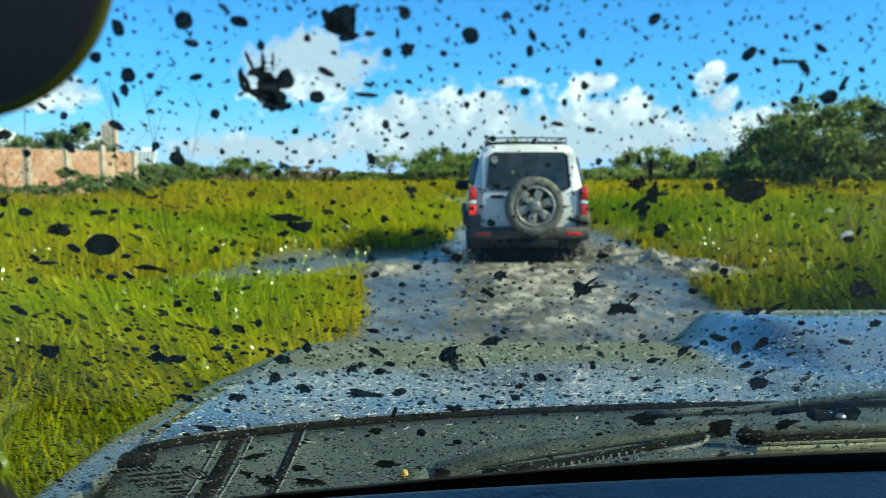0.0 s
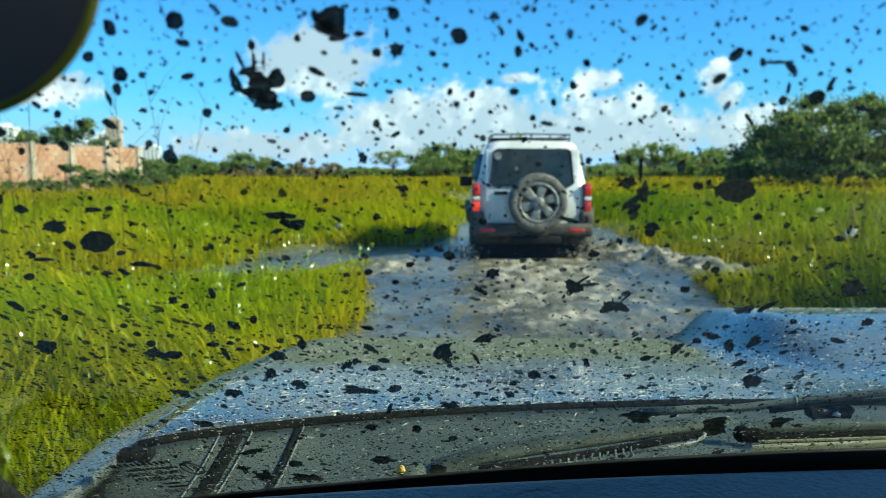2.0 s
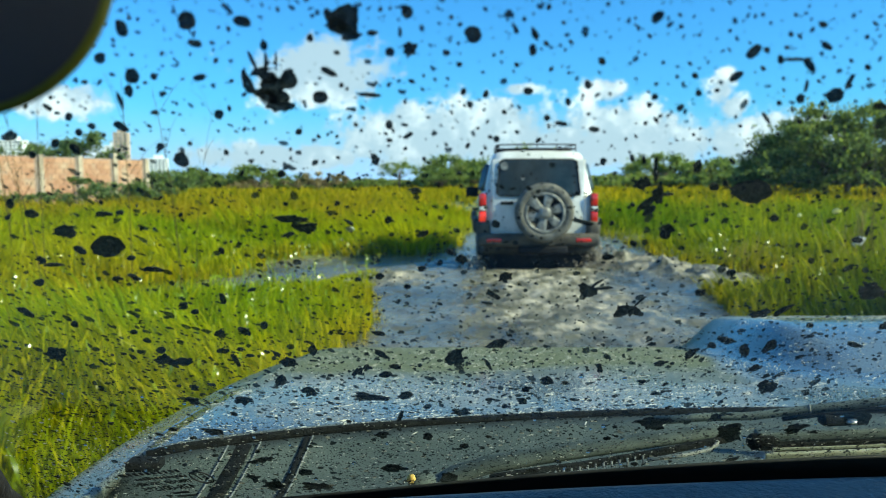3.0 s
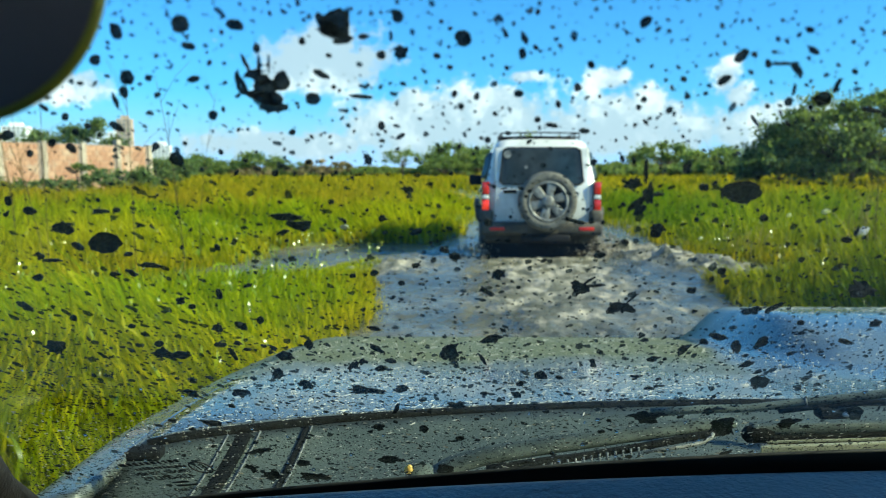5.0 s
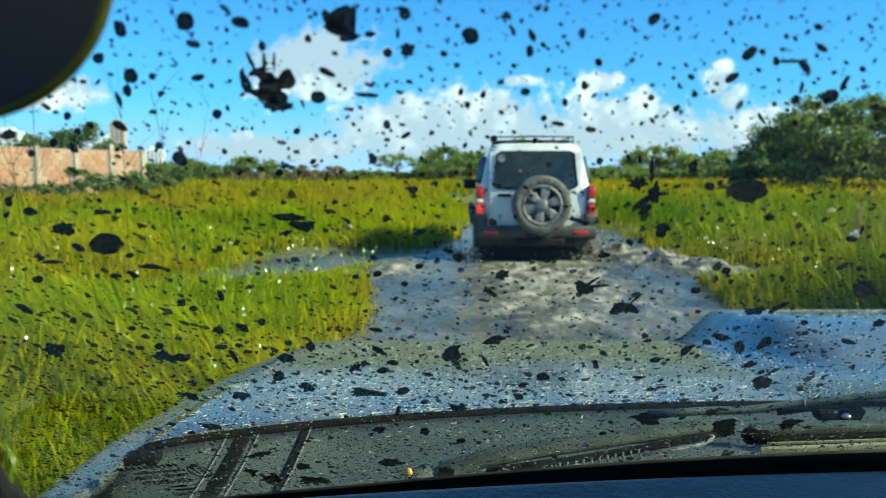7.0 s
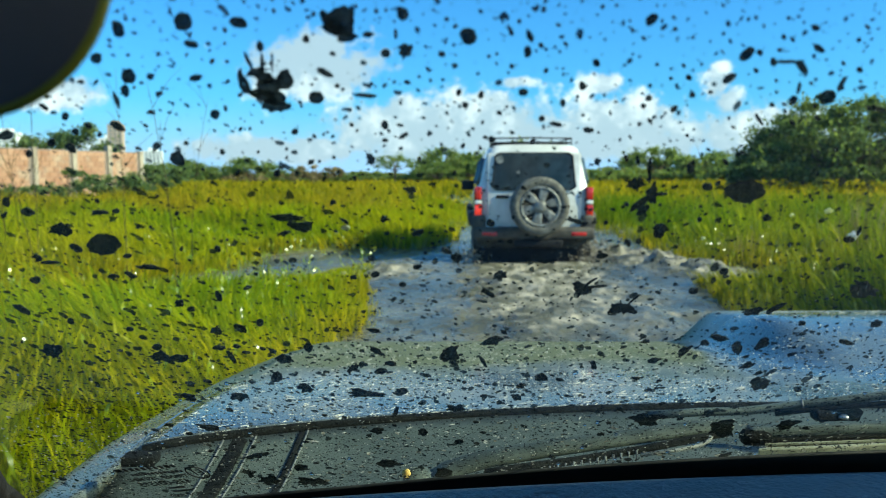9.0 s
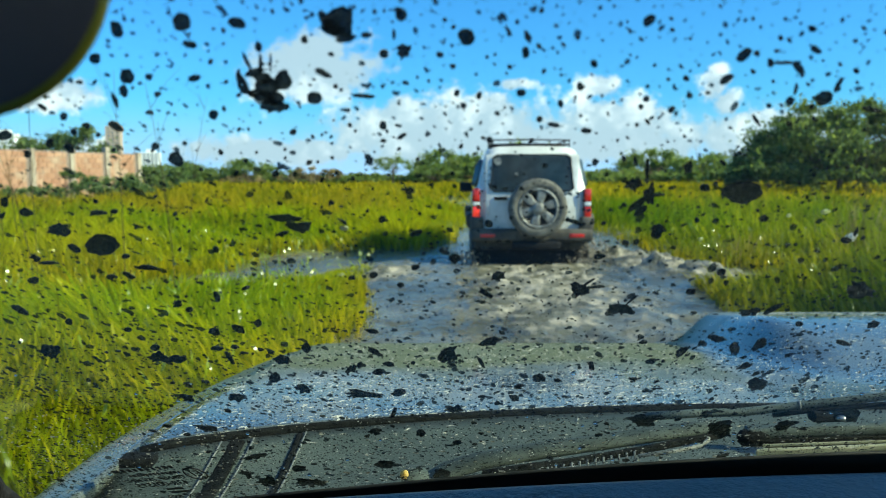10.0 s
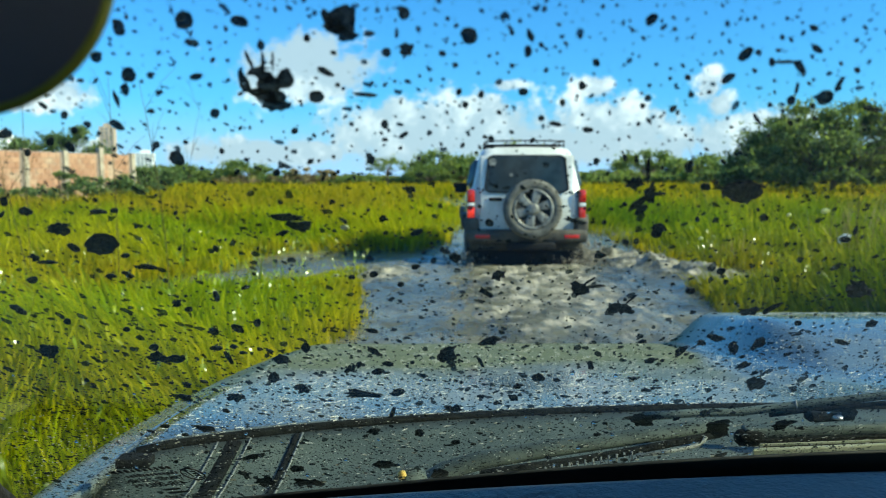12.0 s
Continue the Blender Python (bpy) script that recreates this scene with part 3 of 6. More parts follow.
def wet_leaves(label, pts, rng):
    """Short arched leaf tips, wet and glossy, added for glints and tilted about the sun's mirror direction; a few of
    them flash in the sun.
    """
    n, k = len(pts), 5
    c = np.stack([pts[:, 0], pts[:, 1], rng.uniform(0.16, 0.52, n)], 1)
    # normals spread round the tilt that mirrors the sun to the lens
    nrm = np.array([0.55, -0.70, 0.42]) + rng.normal(0, 0.26, (n, 3))
    nrm /= np.linalg.norm(nrm, axis=1)[:, None]
    along = np.cross(nrm, np.array([1.0, 0.3, 0.0]) + rng.normal(0, 0.4, (n, 3)))
    along /= np.linalg.norm(along, axis=1)[:, None]
    side = np.cross(along, nrm)
    length, width = rng.uniform(0.025, 0.06, n)[:, None], rng.uniform(0.004, 0.008, n)[:, None]
    rows = []
    for i in range(k):
        u = i / (k - 1) * 2 - 1
        mid = c + along * length * u - nrm * length * 0.28 * u * u
        rows += [mid - side * width * (1.05 - abs(u)), mid + side * width * (1.05 - abs(u))]
    v = np.stack(rows, 1).reshape(-1, 3)
    o = (np.arange(n) * 2 * k)[:, None]
    q = np.concatenate([o + np.array([[2 * i, 2 * i + 1, 2 * i + 3, 2 * i + 2]]) for i in range(k - 1)], 0)
    tagged(new("wet_leaves", arrays("wet_leaves", v, q, M_WETBLADE, np.full(len(v), 0.8), True)), label, "leaves", kind="stuff")


rng_w = np.random.default_rng(77)
wet_leaves("wet glossy leaf tips flashing among marsh grass", scatter(800, -4.5, -0.6, 2.4, 10.0, rng_w, 3), rng_w)
wet_leaves("wet glossy leaf tips flashing among green grass", scatter(900, 2.4, 6.5, 3.5, 11.0, rng_w, 3), rng_w)


# ---- trees ----
def leaves(centre, radius, n, size, rng, squash=0.8):
    """Small leaf pairs spread through a lumpy ball of foliage."""
    d = rng.normal(0, 1, (n, 3))
    d /= np.linalg.norm(d, axis=1)[:, None]
    stretch = np.array([rng.uniform(0.8, 1.5), rng.uniform(0.8, 1.5), squash * rng.uniform(0.6, 1.1)])
    lump = 1.0 + 0.35 * np.sin(d[:, 0] * 4.1 + centre[0] * 3) * np.sin(d[:, 2] * 5.3 + centre[2] * 2) + 0.25 * np.sin(d[:, 1] * 7.7 + centre[1])
    r = radius * lump * np.abs(rng.normal(0.55, 0.33, n))
    p = centre + d * r[:, None] * stretch
    a = rng.normal(0, 1, (n, 3))
    a /= np.linalg.norm(a, axis=1)[:, None]
    b = np.cross(a, rng.normal(0, 1, (n, 3)))
    b /= np.linalg.norm(b, axis=1)[:, None] + 1e-6
    s = (size * rng.uniform(0.6, 1.4, n))[:, None]
    v = np.stack([p - a * s, p + b * s * 0.45, p + a * s, p - b * s * 0.45], 1).reshape(-1, 3)
    # shade painted in: leaves under each clump take the darker colour
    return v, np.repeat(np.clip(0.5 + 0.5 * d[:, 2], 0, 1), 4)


def make_tree(name, label, m, height, spread, clumps, per, size, seed, material=None, group="", open_crown=0.0, trunk_h=0.35, dome=0.5):
    rng = np.random.default_rng(seed)
    t = thing(name, label, "tree" if height > 2.5 else "bush", m, group)
    trunk = bmesh.new()
    limbs = [tube([(0, 0, -0.1), (0.04 * height, 0.02, height * trunk_h), (0.0, 0.05, height * 0.75)], 0.035 * height, 7, 0.35)]
    vs, ts = [], []
    for k in range(clumps):
        a = 2 * math.pi * k / clumps * 2.4 + rng.uniform(-0.4, 0.4)
        rad = spread * 0.5 * math.sqrt(rng.uniform(0.02, 0.9))
        h = height * (trunk_h + (0.92 - trunk_h) * rng.uniform(0.0, 1.0) * (1.0 - 0.45 * (rad / (spread * 0.5)) ** 2)) if open_crown else height * (0.10 + 0.80 * math.sqrt(rng.uniform(0.01, 1.0))) * (1.0 - dome * (rad / (spread * 0.5)) ** 2) + 0.05 * height
        c = np.array([math.cos(a) * rad, math.sin(a) * rad, h])
        rr = height * rng.uniform(0.10, 0.20) * (0.8 if open_crown else 1.15) * (0.8 if clumps > 50 else 1.0)
        v, tp = leaves(c, rr, per, size, rng)
        vs.append(v)
        # painted shade also deepens towards the bottom of the crown
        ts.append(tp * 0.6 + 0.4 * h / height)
        if k % 3 == 0:
            limbs.append(tube([(0, 0.02, height * trunk_h * 0.7), tuple(c * 0.5 + np.array([0, 0, height * 0.2])), tuple(c)], 0.014 * height, 5, 0.3))
    for lb in limbs:
        me = bpy.data.meshes.new("limb")
        lb.to_mesh(me)
        lb.free()
        trunk.from_mesh(me)
        bpy.data.meshes.remove(me)
    part("trunk", trunk, M_BARK, t)
    v = np.concatenate(vs)
    v[:, 2] = np.maximum(v[:, 2], 0.02)
    q = (np.arange(len(v) // 4) * 4)[:, None] + np.array([[0, 1, 2, 3]])
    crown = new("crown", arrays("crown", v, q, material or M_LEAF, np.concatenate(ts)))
    crown.parent = t
    return t


def make_trees():
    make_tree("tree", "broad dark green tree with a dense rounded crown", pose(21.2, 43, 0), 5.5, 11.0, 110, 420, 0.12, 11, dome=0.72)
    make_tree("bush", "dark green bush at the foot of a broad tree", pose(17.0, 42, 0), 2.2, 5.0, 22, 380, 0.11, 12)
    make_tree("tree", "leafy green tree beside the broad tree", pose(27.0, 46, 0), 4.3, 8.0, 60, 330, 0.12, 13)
    grp = "trees of the far tree line"
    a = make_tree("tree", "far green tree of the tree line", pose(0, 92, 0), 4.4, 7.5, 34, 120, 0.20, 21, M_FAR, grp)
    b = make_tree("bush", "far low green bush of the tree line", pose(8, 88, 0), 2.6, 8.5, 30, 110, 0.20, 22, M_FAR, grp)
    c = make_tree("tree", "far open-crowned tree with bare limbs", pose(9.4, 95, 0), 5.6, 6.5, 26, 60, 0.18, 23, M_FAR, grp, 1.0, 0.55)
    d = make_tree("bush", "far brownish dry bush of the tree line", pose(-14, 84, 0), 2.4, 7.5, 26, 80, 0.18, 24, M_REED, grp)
    rng = random.Random(5)
    for k in range(150):
        ang = -0.62 + 1.24 * (k + rng.uniform(-0.4, 0.4)) / 149
        dist = rng.uniform(84, 120)
        src = rng.choice((b, b, b, d, b, a))
        x = math.tan(ang) * dist
        low = 0.72 if x < 2 else 1.05
        s = rng.uniform(0.65, 1.1) * low
        copy_thing(src, pose(x, dist, -0.1, 0, 0, rng.uniform(0, 360)) @ Matrix.Diagonal((s * 1.25, s * 1.25, s, 1)))
    copy_thing(c, pose(-5.0, 78, 0, 0, 0, 70) @ Matrix.Diagonal((0.6, 0.6, 0.6, 1)))
    for k, (bx_, by_, bs) in enumerate(((-13.2, 25.5, 0.9), (-11.4, 27.5, 1.2), (-12.2, 30.5, 1.3), (-15.2, 26.0, 0.8), (-13.6, 28.6, 1.5), (-12.6, 33.5, 1.7), (-14.6, 24.6, 1.2))):
        make_tree("bush", "low yellowish bush overgrowing the brick wall", pose(bx_, by_, 0), bs, 2.2, 14, 150, 0.07, 41 + k, M_LEAF, "bushes along the brick wall")
    # trees over the brick wall
    make_tree("tree", "green tree behind the brick wall", pose(-24.5, 52, 0), 4.6, 7.0, 26, 260, 0.14, 31)
    make_tree("bush", "green bush behind the brick wall", pose(-29, 50, 0), 3.4, 6.0, 20, 240, 0.14, 32)
    make_tree("bush", "low green bush by the end of the brick wall", pose(-17.0, 46, 0), 1.9, 4.5, 16, 200, 0.12, 33)


make_trees()


def make_weed(x, y, h, seed):
    """A tall dry weed: a thin leaning stem with side shoots and a few withered leaves."""
    rng = random.Random(seed)
    t = thing("dry_weed", "tall thin dry brown weed standing in grass", "weed", pose(x, y, float(ground_height(np.float64(x), np.float64(y)))), "dry weeds over the grass")
    lx, ly = rng.uniform(-0.25, 0.2), rng.uniform(-0.2, 0.2)
    stem = [(lx * h * s * s, ly * h * s * s, h * s) for s in (0, 0.3, 0.6, 0.85, 1)]
    part("stem", tube(stem, 0.0045, 5, 0.3), M_REED, t)
    for k in range(6):
        s = rng.uniform(0.4, 0.95)
        p = Vector((lx * h * s * s, ly * h * s * s, h * s))
        e = p + Vector((rng.uniform(-0.3, 0.3), rng.uniform(-0.2, 0.2), rng.uniform(0.12, 0.4)))
        part("shoot", tube([p, (p + e) / 2 + Vector((0, 0, 0.04)), e], 0.002, 4, 0.4), M_REED, t)


for k, (wx, wy, wh) in enumerate(((-1.9, 5.6, 1.75), (-2.5, 6.2, 1.9), (-2.9, 9.0, 2.0), (-4.4, 8.2, 1.9),
                                  (-3.6, 7.0, 1.9), (-4.1, 7.4, 2.1), (-3.1, 6.0, 1.6), (-5.2, 9.4, 2.2), (3.7, 7.0, 1.6), (4.2, 7.6, 1.9), (4.6, 8.8, 2.0), (5.1, 8.4, 1.7), (3.4, 9.8, 1.4))):
    make_weed(wx, wy, wh, 60 + k)


def make_litter(x, y, z):
    """A crumpled scrap of white plastic caught on the grass."""
    rng = random.Random(12)
    bm = bmesh.new()
    bmesh.ops.create_icosphere(bm, subdivisions=3, radius=0.045)
    for v in bm.verts:
        v.co *= rng.uniform(0.55, 1.3)
        v.co = Vector((v.co.x * 1.5, v.co.y * 0.7, v.co.z * 0.9 + 0.5 * v.co.x))
    t = thing("litter", "crumpled white plastic scrap caught on marsh grass", "litter", pose(x, y, z))
    part("sheet", bm, M_CLEAR, t, smooth=False)


make_litter(4.40, 8.6, 0.48)


# ---- far buildings ----
def make_tower(x, y, w, h, material, label, cols, rows):
    t = thing("tower_block", label, "building", pose(x, y, -1, 0, 0, 12), "tower blocks on the horizon")
    part("wall", box(w, w * 0.8, h, 0.15, (0, 0, h / 2)), material, t, smooth=False)
    part("roof", box(w * 0.5, w * 0.4, 3.0, 0.1, (0, 0, h + 1.5)), material, t, smooth=False)
    first = None
    for r in range(rows):
        for c in range(cols):
            px, pz = (c + 0.5) / cols * w * 0.86 - w * 0.43, h * (1 - (r + 0.7) / (rows + 0.6))
            if first is None:
                first = part("window", box(w / cols * 0.45, 0.3, 1.5, 0.05), M_WINDOW, t, smooth=False)
                ob = first
            else:
                ob = new("window", first.data)
                ob.parent = t
            ob.matrix_basis = pose(px, -w * 0.4 - 0.08, pz)


make_tower(-256, 700, 15, 22, M_TOWER, "white tower block far off over the trees", 4, 8)
make_tower(-296, 720, 13, 46, M_BEIGE, "beige tower block far off over the trees", 3, 14)
make_tower(-378, 690, 20, 38, M_TOWER, "wide white apartment block far off over the trees", 5, 12)
make_tower(-318, 760, 18, 36, M_TOWER, "pale apartment block far off behind trees", 4, 10)


# ---- brick wall ----
def make_wall():
    ax, ay, bx, by = -16.6, 26.0, -13.6, 35.5
    length = math.hypot(bx - ax, by - ay)
    w = tagged(part("boundary_wall", box(length, 0.10, 2.10, 0.01, (length / 2, 0, 1.05)), M_MORTAR, None, smooth=False,
                    m=pose(ax, ay, 0, 0, 0, math.degrees(math.atan2(by - ay, bx - ax)))),
               "bare pink brick boundary wall with pale concrete piers", "wall")
    piers = 5
    for k in range(piers + 1):
        part("pier", box(0.24, 0.22, 2.16 + 0.18 * (k % 3 == 1), 0.015, (k * length / piers, -0.02, 1.08 + 0.09 * (k % 3 == 1))), M_CONCRETE, w, "pale concrete pier", smooth=False)
    me = mesh_of("brick", box(0.385, 0.14, 0.19, 0.008, seg=1), M_BRICK, False)
    half = mesh_of("brick", box(0.185, 0.14, 0.19, 0.008, seg=1), M_BRICK, False)
    bay = length / piers
    rng = random.Random(8)
    for k in range(piers):
        for row in range(10):
            x = k * bay + 0.13
            end = (k + 1) * bay - 0.13
            if row % 2:
                ob = new("brick", half)
                ob.parent, ob.matrix_basis = w, pose(x + 0.10, rng.uniform(-0.006, 0.006), 0.11 + row * 0.205)
                x += 0.20
            while x + 0.39 < end + 0.14:
                ob = new("brick", me if x + 0.39 < end else half)
                ob.parent, ob.matrix_basis = w, pose(x + (0.2 if x + 0.39 < end else 0.1), rng.uniform(-0.006, 0.006), 0.11 + row * 0.205)
                x += 0.40 if x + 0.39 < end else 1.0


make_wall()


# ---- the off-road car ahead ----
def wheel_parts(parent, m, r=0.345, w=0.22, spokes=5, name="wheel"):
    tyre = part(name, lathe([(r * 0.60, -w * 0.42), (r * 0.90, -w * 0.5), (r * 0.985, -w * 0.36), (r, -w * 0.15), (r, w * 0.15), (r * 0.985, w * 0.36), (r * 0.90, w * 0.5), (r * 0.66, w * 0.44), (r * 0.62, w * 0.30)], 36), M_TYRE, parent, m=m)
    part("rim", lathe([(r * 0.50, w * 0.18), (r * 0.56, w * 0.34), (r * 0.62, w * 0.44), (r * 0.66, w * 0.46), (r * 0.66, w * 0.40)], 30), M_BLACK, tyre, "dark wheel well")
    part("rim", lathe([(r * 0.585, w * 0.36), (r * 0.60, w * 0.47), (r * 0.68, w * 0.47), (r * 0.685, w * 0.40)], 30), M_RIM, tyre, "dusty silver rim edge")
    for k in range(spokes):
        a = 2 * math.pi * k / spokes + 0.3
        bm = box(r * 0.50, r * 0.26, w * 0.16, 0.014, (r * 0.36, 0, w * 0.36))
        for v in bm.verts:
            v.co.y *= 0.62 + 0.75 * v.co.x / (r * 0.61)
        bmesh.ops.rotate(bm, verts=bm.verts, cent=(0, 0, 0), matrix=Matrix.Rotation(a, 3, "Z"))
        part("spoke", bm, M_RIM, tyre, "mud-dulled spoke")
    part("hub_cap", lathe([(r * 0.20, w * 0.36), (r * 0.20, w * 0.50), (r * 0.12, w * 0.56), (0.005, w * 0.57)], 20), M_RIM, tyre)
    return tyre


def make_suv():
    suv = thing("off_road_car", "white muddy off-road car with a spare wheel, driving in flood water", "car", pose(SUV_X, SUV_Y, -0.16, 0, 0, -1.0))
    # outline of half the body at the rear, from roof to sill, and how it changes forward
    half = [(0.0, 1.690), (0.42, 1.682), (0.535, 1.665), (0.585, 1.620), (0.625, 1.50), (0.685, 1.22), (0.715, 1.10), (0.745, 1.06), (0.765, 0.98), (0.770, 0.75), (0.765, 0.57)]
    low = half[6:]

    def section(y, prof, slope, narrow=1.0):
        pts = [(x * narrow, y + max(0.0, z - 1.0) * slope, z) for x, z in prof]
        return pts + [(-x, yy, z) for x, yy, z in reversed(pts[1:])]

    def loft(secs):
        bm = bmesh.new()
        rings = [[bm.verts.new(p) for p in s] for s in secs]
        for a, b in zip(rings, rings[1:]):
            for i in range(len(a)):
                j = (i + 1) % len(a)
                bm.faces.new((a[i], a[j], b[j], b[i]))
        bm.faces.new(rings[0])
        bm.faces.new(list(reversed(rings[-1])))
        return bm

    bm = loft([section(0.03, half, 0.14, 0.965), section(0.07, half, 0.14, 0.99), section(0.16, half, 0.12), section(2.05, half, -0.35), section(2.12, half, -0.37, 0.98)])
    part("body", bm, M_WHITE, suv, "white paint splashed with mud")
    nose = [(0.0, 1.13), (0.5, 1.12), (0.66, 1.08), (0.74, 1.02), (0.76, 0.9), (0.765, 0.62)]
    part("bonnet", loft([section(2.0, nose, 0), section(3.1, [(x, z - 0.05) for x, z in nose], 0), section(3.28, [(x * 0.94, z - 0.12 if z > 0.7 else z) for x, z in nose], 0)]), M_WHITE, suv)
    part("lower_body", box(1.50, 3.15, 0.30, 0.06, (0, 1.66, 0.49)), M_DIRTY, suv, "mud-caked dark lower body")
    # rear face, leaning a little forward above the belt
    tail = part("tailgate", box(1.22, 0.035, 1.02, 0.03, (0, 0, -0.02)), M_WHITE, suv, "white tailgate", m=pose(0.0, 0.045, 1.09, -3, 0, 0))
    bm = sheet(lambda u, v: Vector(((u - 0.5) * (1.09 - 0.11 * v - 0.10 * (1 - math.sqrt(max(0.0, 1 - (max(0.0, abs(2 * v - 1) - 0.80) / 0.20) ** 2)))) * (1 - 0.0), -0.012 - 0.01 * (1 - (2 * u - 1) ** 2), 0.02 + v * 0.46)), 12, 24, 0.0)
    bmesh.ops.solidify(bm, geom=list(bm.faces), thickness=0.012)
    part("rear_window", bm, M_TINT, tail, "dark tinted rear window", m=pose(0, -0.016, 0.0))
    for nm, p in (("window_seal", [(-0.49, 0.012), (-0.54, 0.05), (-0.497, 0.455), (-0.44, 0.488), (0.44, 0.488), (0.497, 0.455), (0.54, 0.05), (0.49, 0.012), (-0.49, 0.012)]),):
        part(nm, tube([(x, -0.030, z) for x, z in p], 0.008, 6), M_BLACK, tail)
    part("door_handle", box(0.17, 0.03, 0.045, 0.01, (-0.40, -0.03, -0.075)), M_BLACK, tail)
    part("badge", box(0.16, 0.006, 0.022, 0.002, (0.36, -0.022, -0.24)), M_RIM, tail, "small silver lettering bar")
    part("sticker", lathe([(0.050, 0), (0.050, 0.002)], 24), M_RIM, tail, "round pale sticker", smooth=False, m=pose(-0.44, -0.042, 0.40, 90, 0, 0))
    part("sticker", lathe([(0.022, 0), (0.022, 0.002)], 16), M_RIM, tail, "small pale sticker", smooth=False, m=pose(-0.20, -0.045, 0.24, 90, 0, 0))
    part("wiper", tube([(0.05, -0.05, 0.03), (0.30, -0.055, 0.05)], 0.010, 6), M_BLACK, tail)
    part("wheel_bracket", box(0.22, 0.16, 0.26, 0.02, (0.06, -0.02, 0.86)), M_BLACK, suv)
    wheel_parts(suv, pose(0.06, -0.17, 0.90, 90, 0, 0), 0.375, 0.23, 6, "spare_wheel")
    for s in (-1, 1):
        lamp = part("tail_lamp", box(0.10, 0.09, 0.40, 0.018, (s * 0.715, 0.045, 0.94)), M_BLACK, suv)
        part("lens", box(0.088, 0.03, 0.155, 0.012, (s * 0.715, -0.006, 1.06)), M_RED, lamp, "red lens")
        part("lens", box(0.088, 0.03, 0.05, 0.010, (s * 0.715, -0.003, 0.945)), M_CLEAR, lamp, "clear lens")
        part("lens", box(0.088, 0.03, 0.155, 0.012, (s * 0.715, -0.006, 0.83)), M_LIT if s < 0 else M_RED, lamp, "glowing red lens" if s < 0 else "red lens")
        part("bumper_corner", box(0.18, 0.22, 0.20, 0.05, (s * 0.705, 0.05, 0.685)), M_DIRTY, suv, "dark muddy bumper corner")
        part("mirror", box(0.19, 0.07, 0.15, 0.03, (s * 0.83, 1.75, 1.14)), M_BLACK, suv)
        part("fender_flare", box(0.10, 0.86, 0.20, 0.05, (s * 0.79, 0.62, 0.72)), M_DIRTY, suv)
        part("fender_flare", box(0.10, 0.86, 0.20, 0.05, (s * 0.79, 2.68, 0.72)), M_DIRTY, suv)
        part("side_window", box(0.012, 0.86, 0.36, 0.05, (0, 0, 0)), M_TINT, suv, "dark side window", m=pose(s * 0.665, 0.66, 1.34, 0, s * -13, 0))
        part("side_window", box(0.012, 0.66, 0.34, 0.05, (0, 0, 0)), M_TINT, suv, "dark side window", m=pose(s * 0.668, 1.52, 1.33, 0, s * -13, 0))
        for y in (0.62, 2.68):
            wheel_parts(suv, pose(s * 0.66, y, 0.345, 0, 90 * s, 0), 0.345, 0.20)
        part("reflector", box(0.19, 0.02, 0.045, 0.008, (s * 0.57, -0.105, 0.545)), M_RED, suv, "red bumper reflector")
        for z in (1.715, 1.770):
            part("rack_rail", tube([(s * 0.50, 0.22, z), (s * 0.505, 0.95, z + 0.01), (s * 0.50, 1.65, z)], 0.010, 8), M_BLACK, suv)
        for y in (0.22, 0.70, 1.18, 1.65):
            part("rack_post", tube([(s * 0.50, y, 1.66), (s * 0.50, y, 1.770)], 0.007, 6), M_BLACK, suv)
    for y, z in ((0.22, 1.715), (0.22, 1.770), (0.6, 1.72), (0.95, 1.725), (1.3, 1.72), (1.65, 1.715), (1.65, 1.770)):
        part("rack_bar", tube([(-0.50, y, z), (0.0, y, z + 0.006), (0.50, y, z)], 0.009, 8), M_BLACK, suv)
    for x in (-0.25, 0.0, 0.25):
        part("rack_post", tube([(x, 0.22, 1.715), (x, 0.22, 1.772)], 0.006, 6), M_BLACK, suv)
    part("bumper", box(1.56, 0.22, 0.17, 0.05, (0, 0.0, 0.545)), M_DIRTY, suv, "dark mud-caked bumper")
    part("underbody", box(1.34, 2.9, 0.34, 0.05, (0, 1.62, 0.24)), M_BLACK, suv, "black wet underbody")
    part("tow_bar", box(0.62, 0.10, 0.10, 0.02, (0.05, -0.10, 0.42)), M_BLACK, suv)
    part("number_plate", box(0.40, 0.012, 0.13, 0.006, (0.0, -0.118, 0.545)), M_DIRTY, suv, "muddy number plate")
    part("mud_flap", box(0.30, 0.02, 0.34, 0.01, (-0.62, 0.22, 0.40)), M_BLACK, suv)
    part("mud_flap", box(0.30, 0.02, 0.34, 0.01, (0.62, 0.22, 0.40)), M_BLACK, suv)


make_suv()


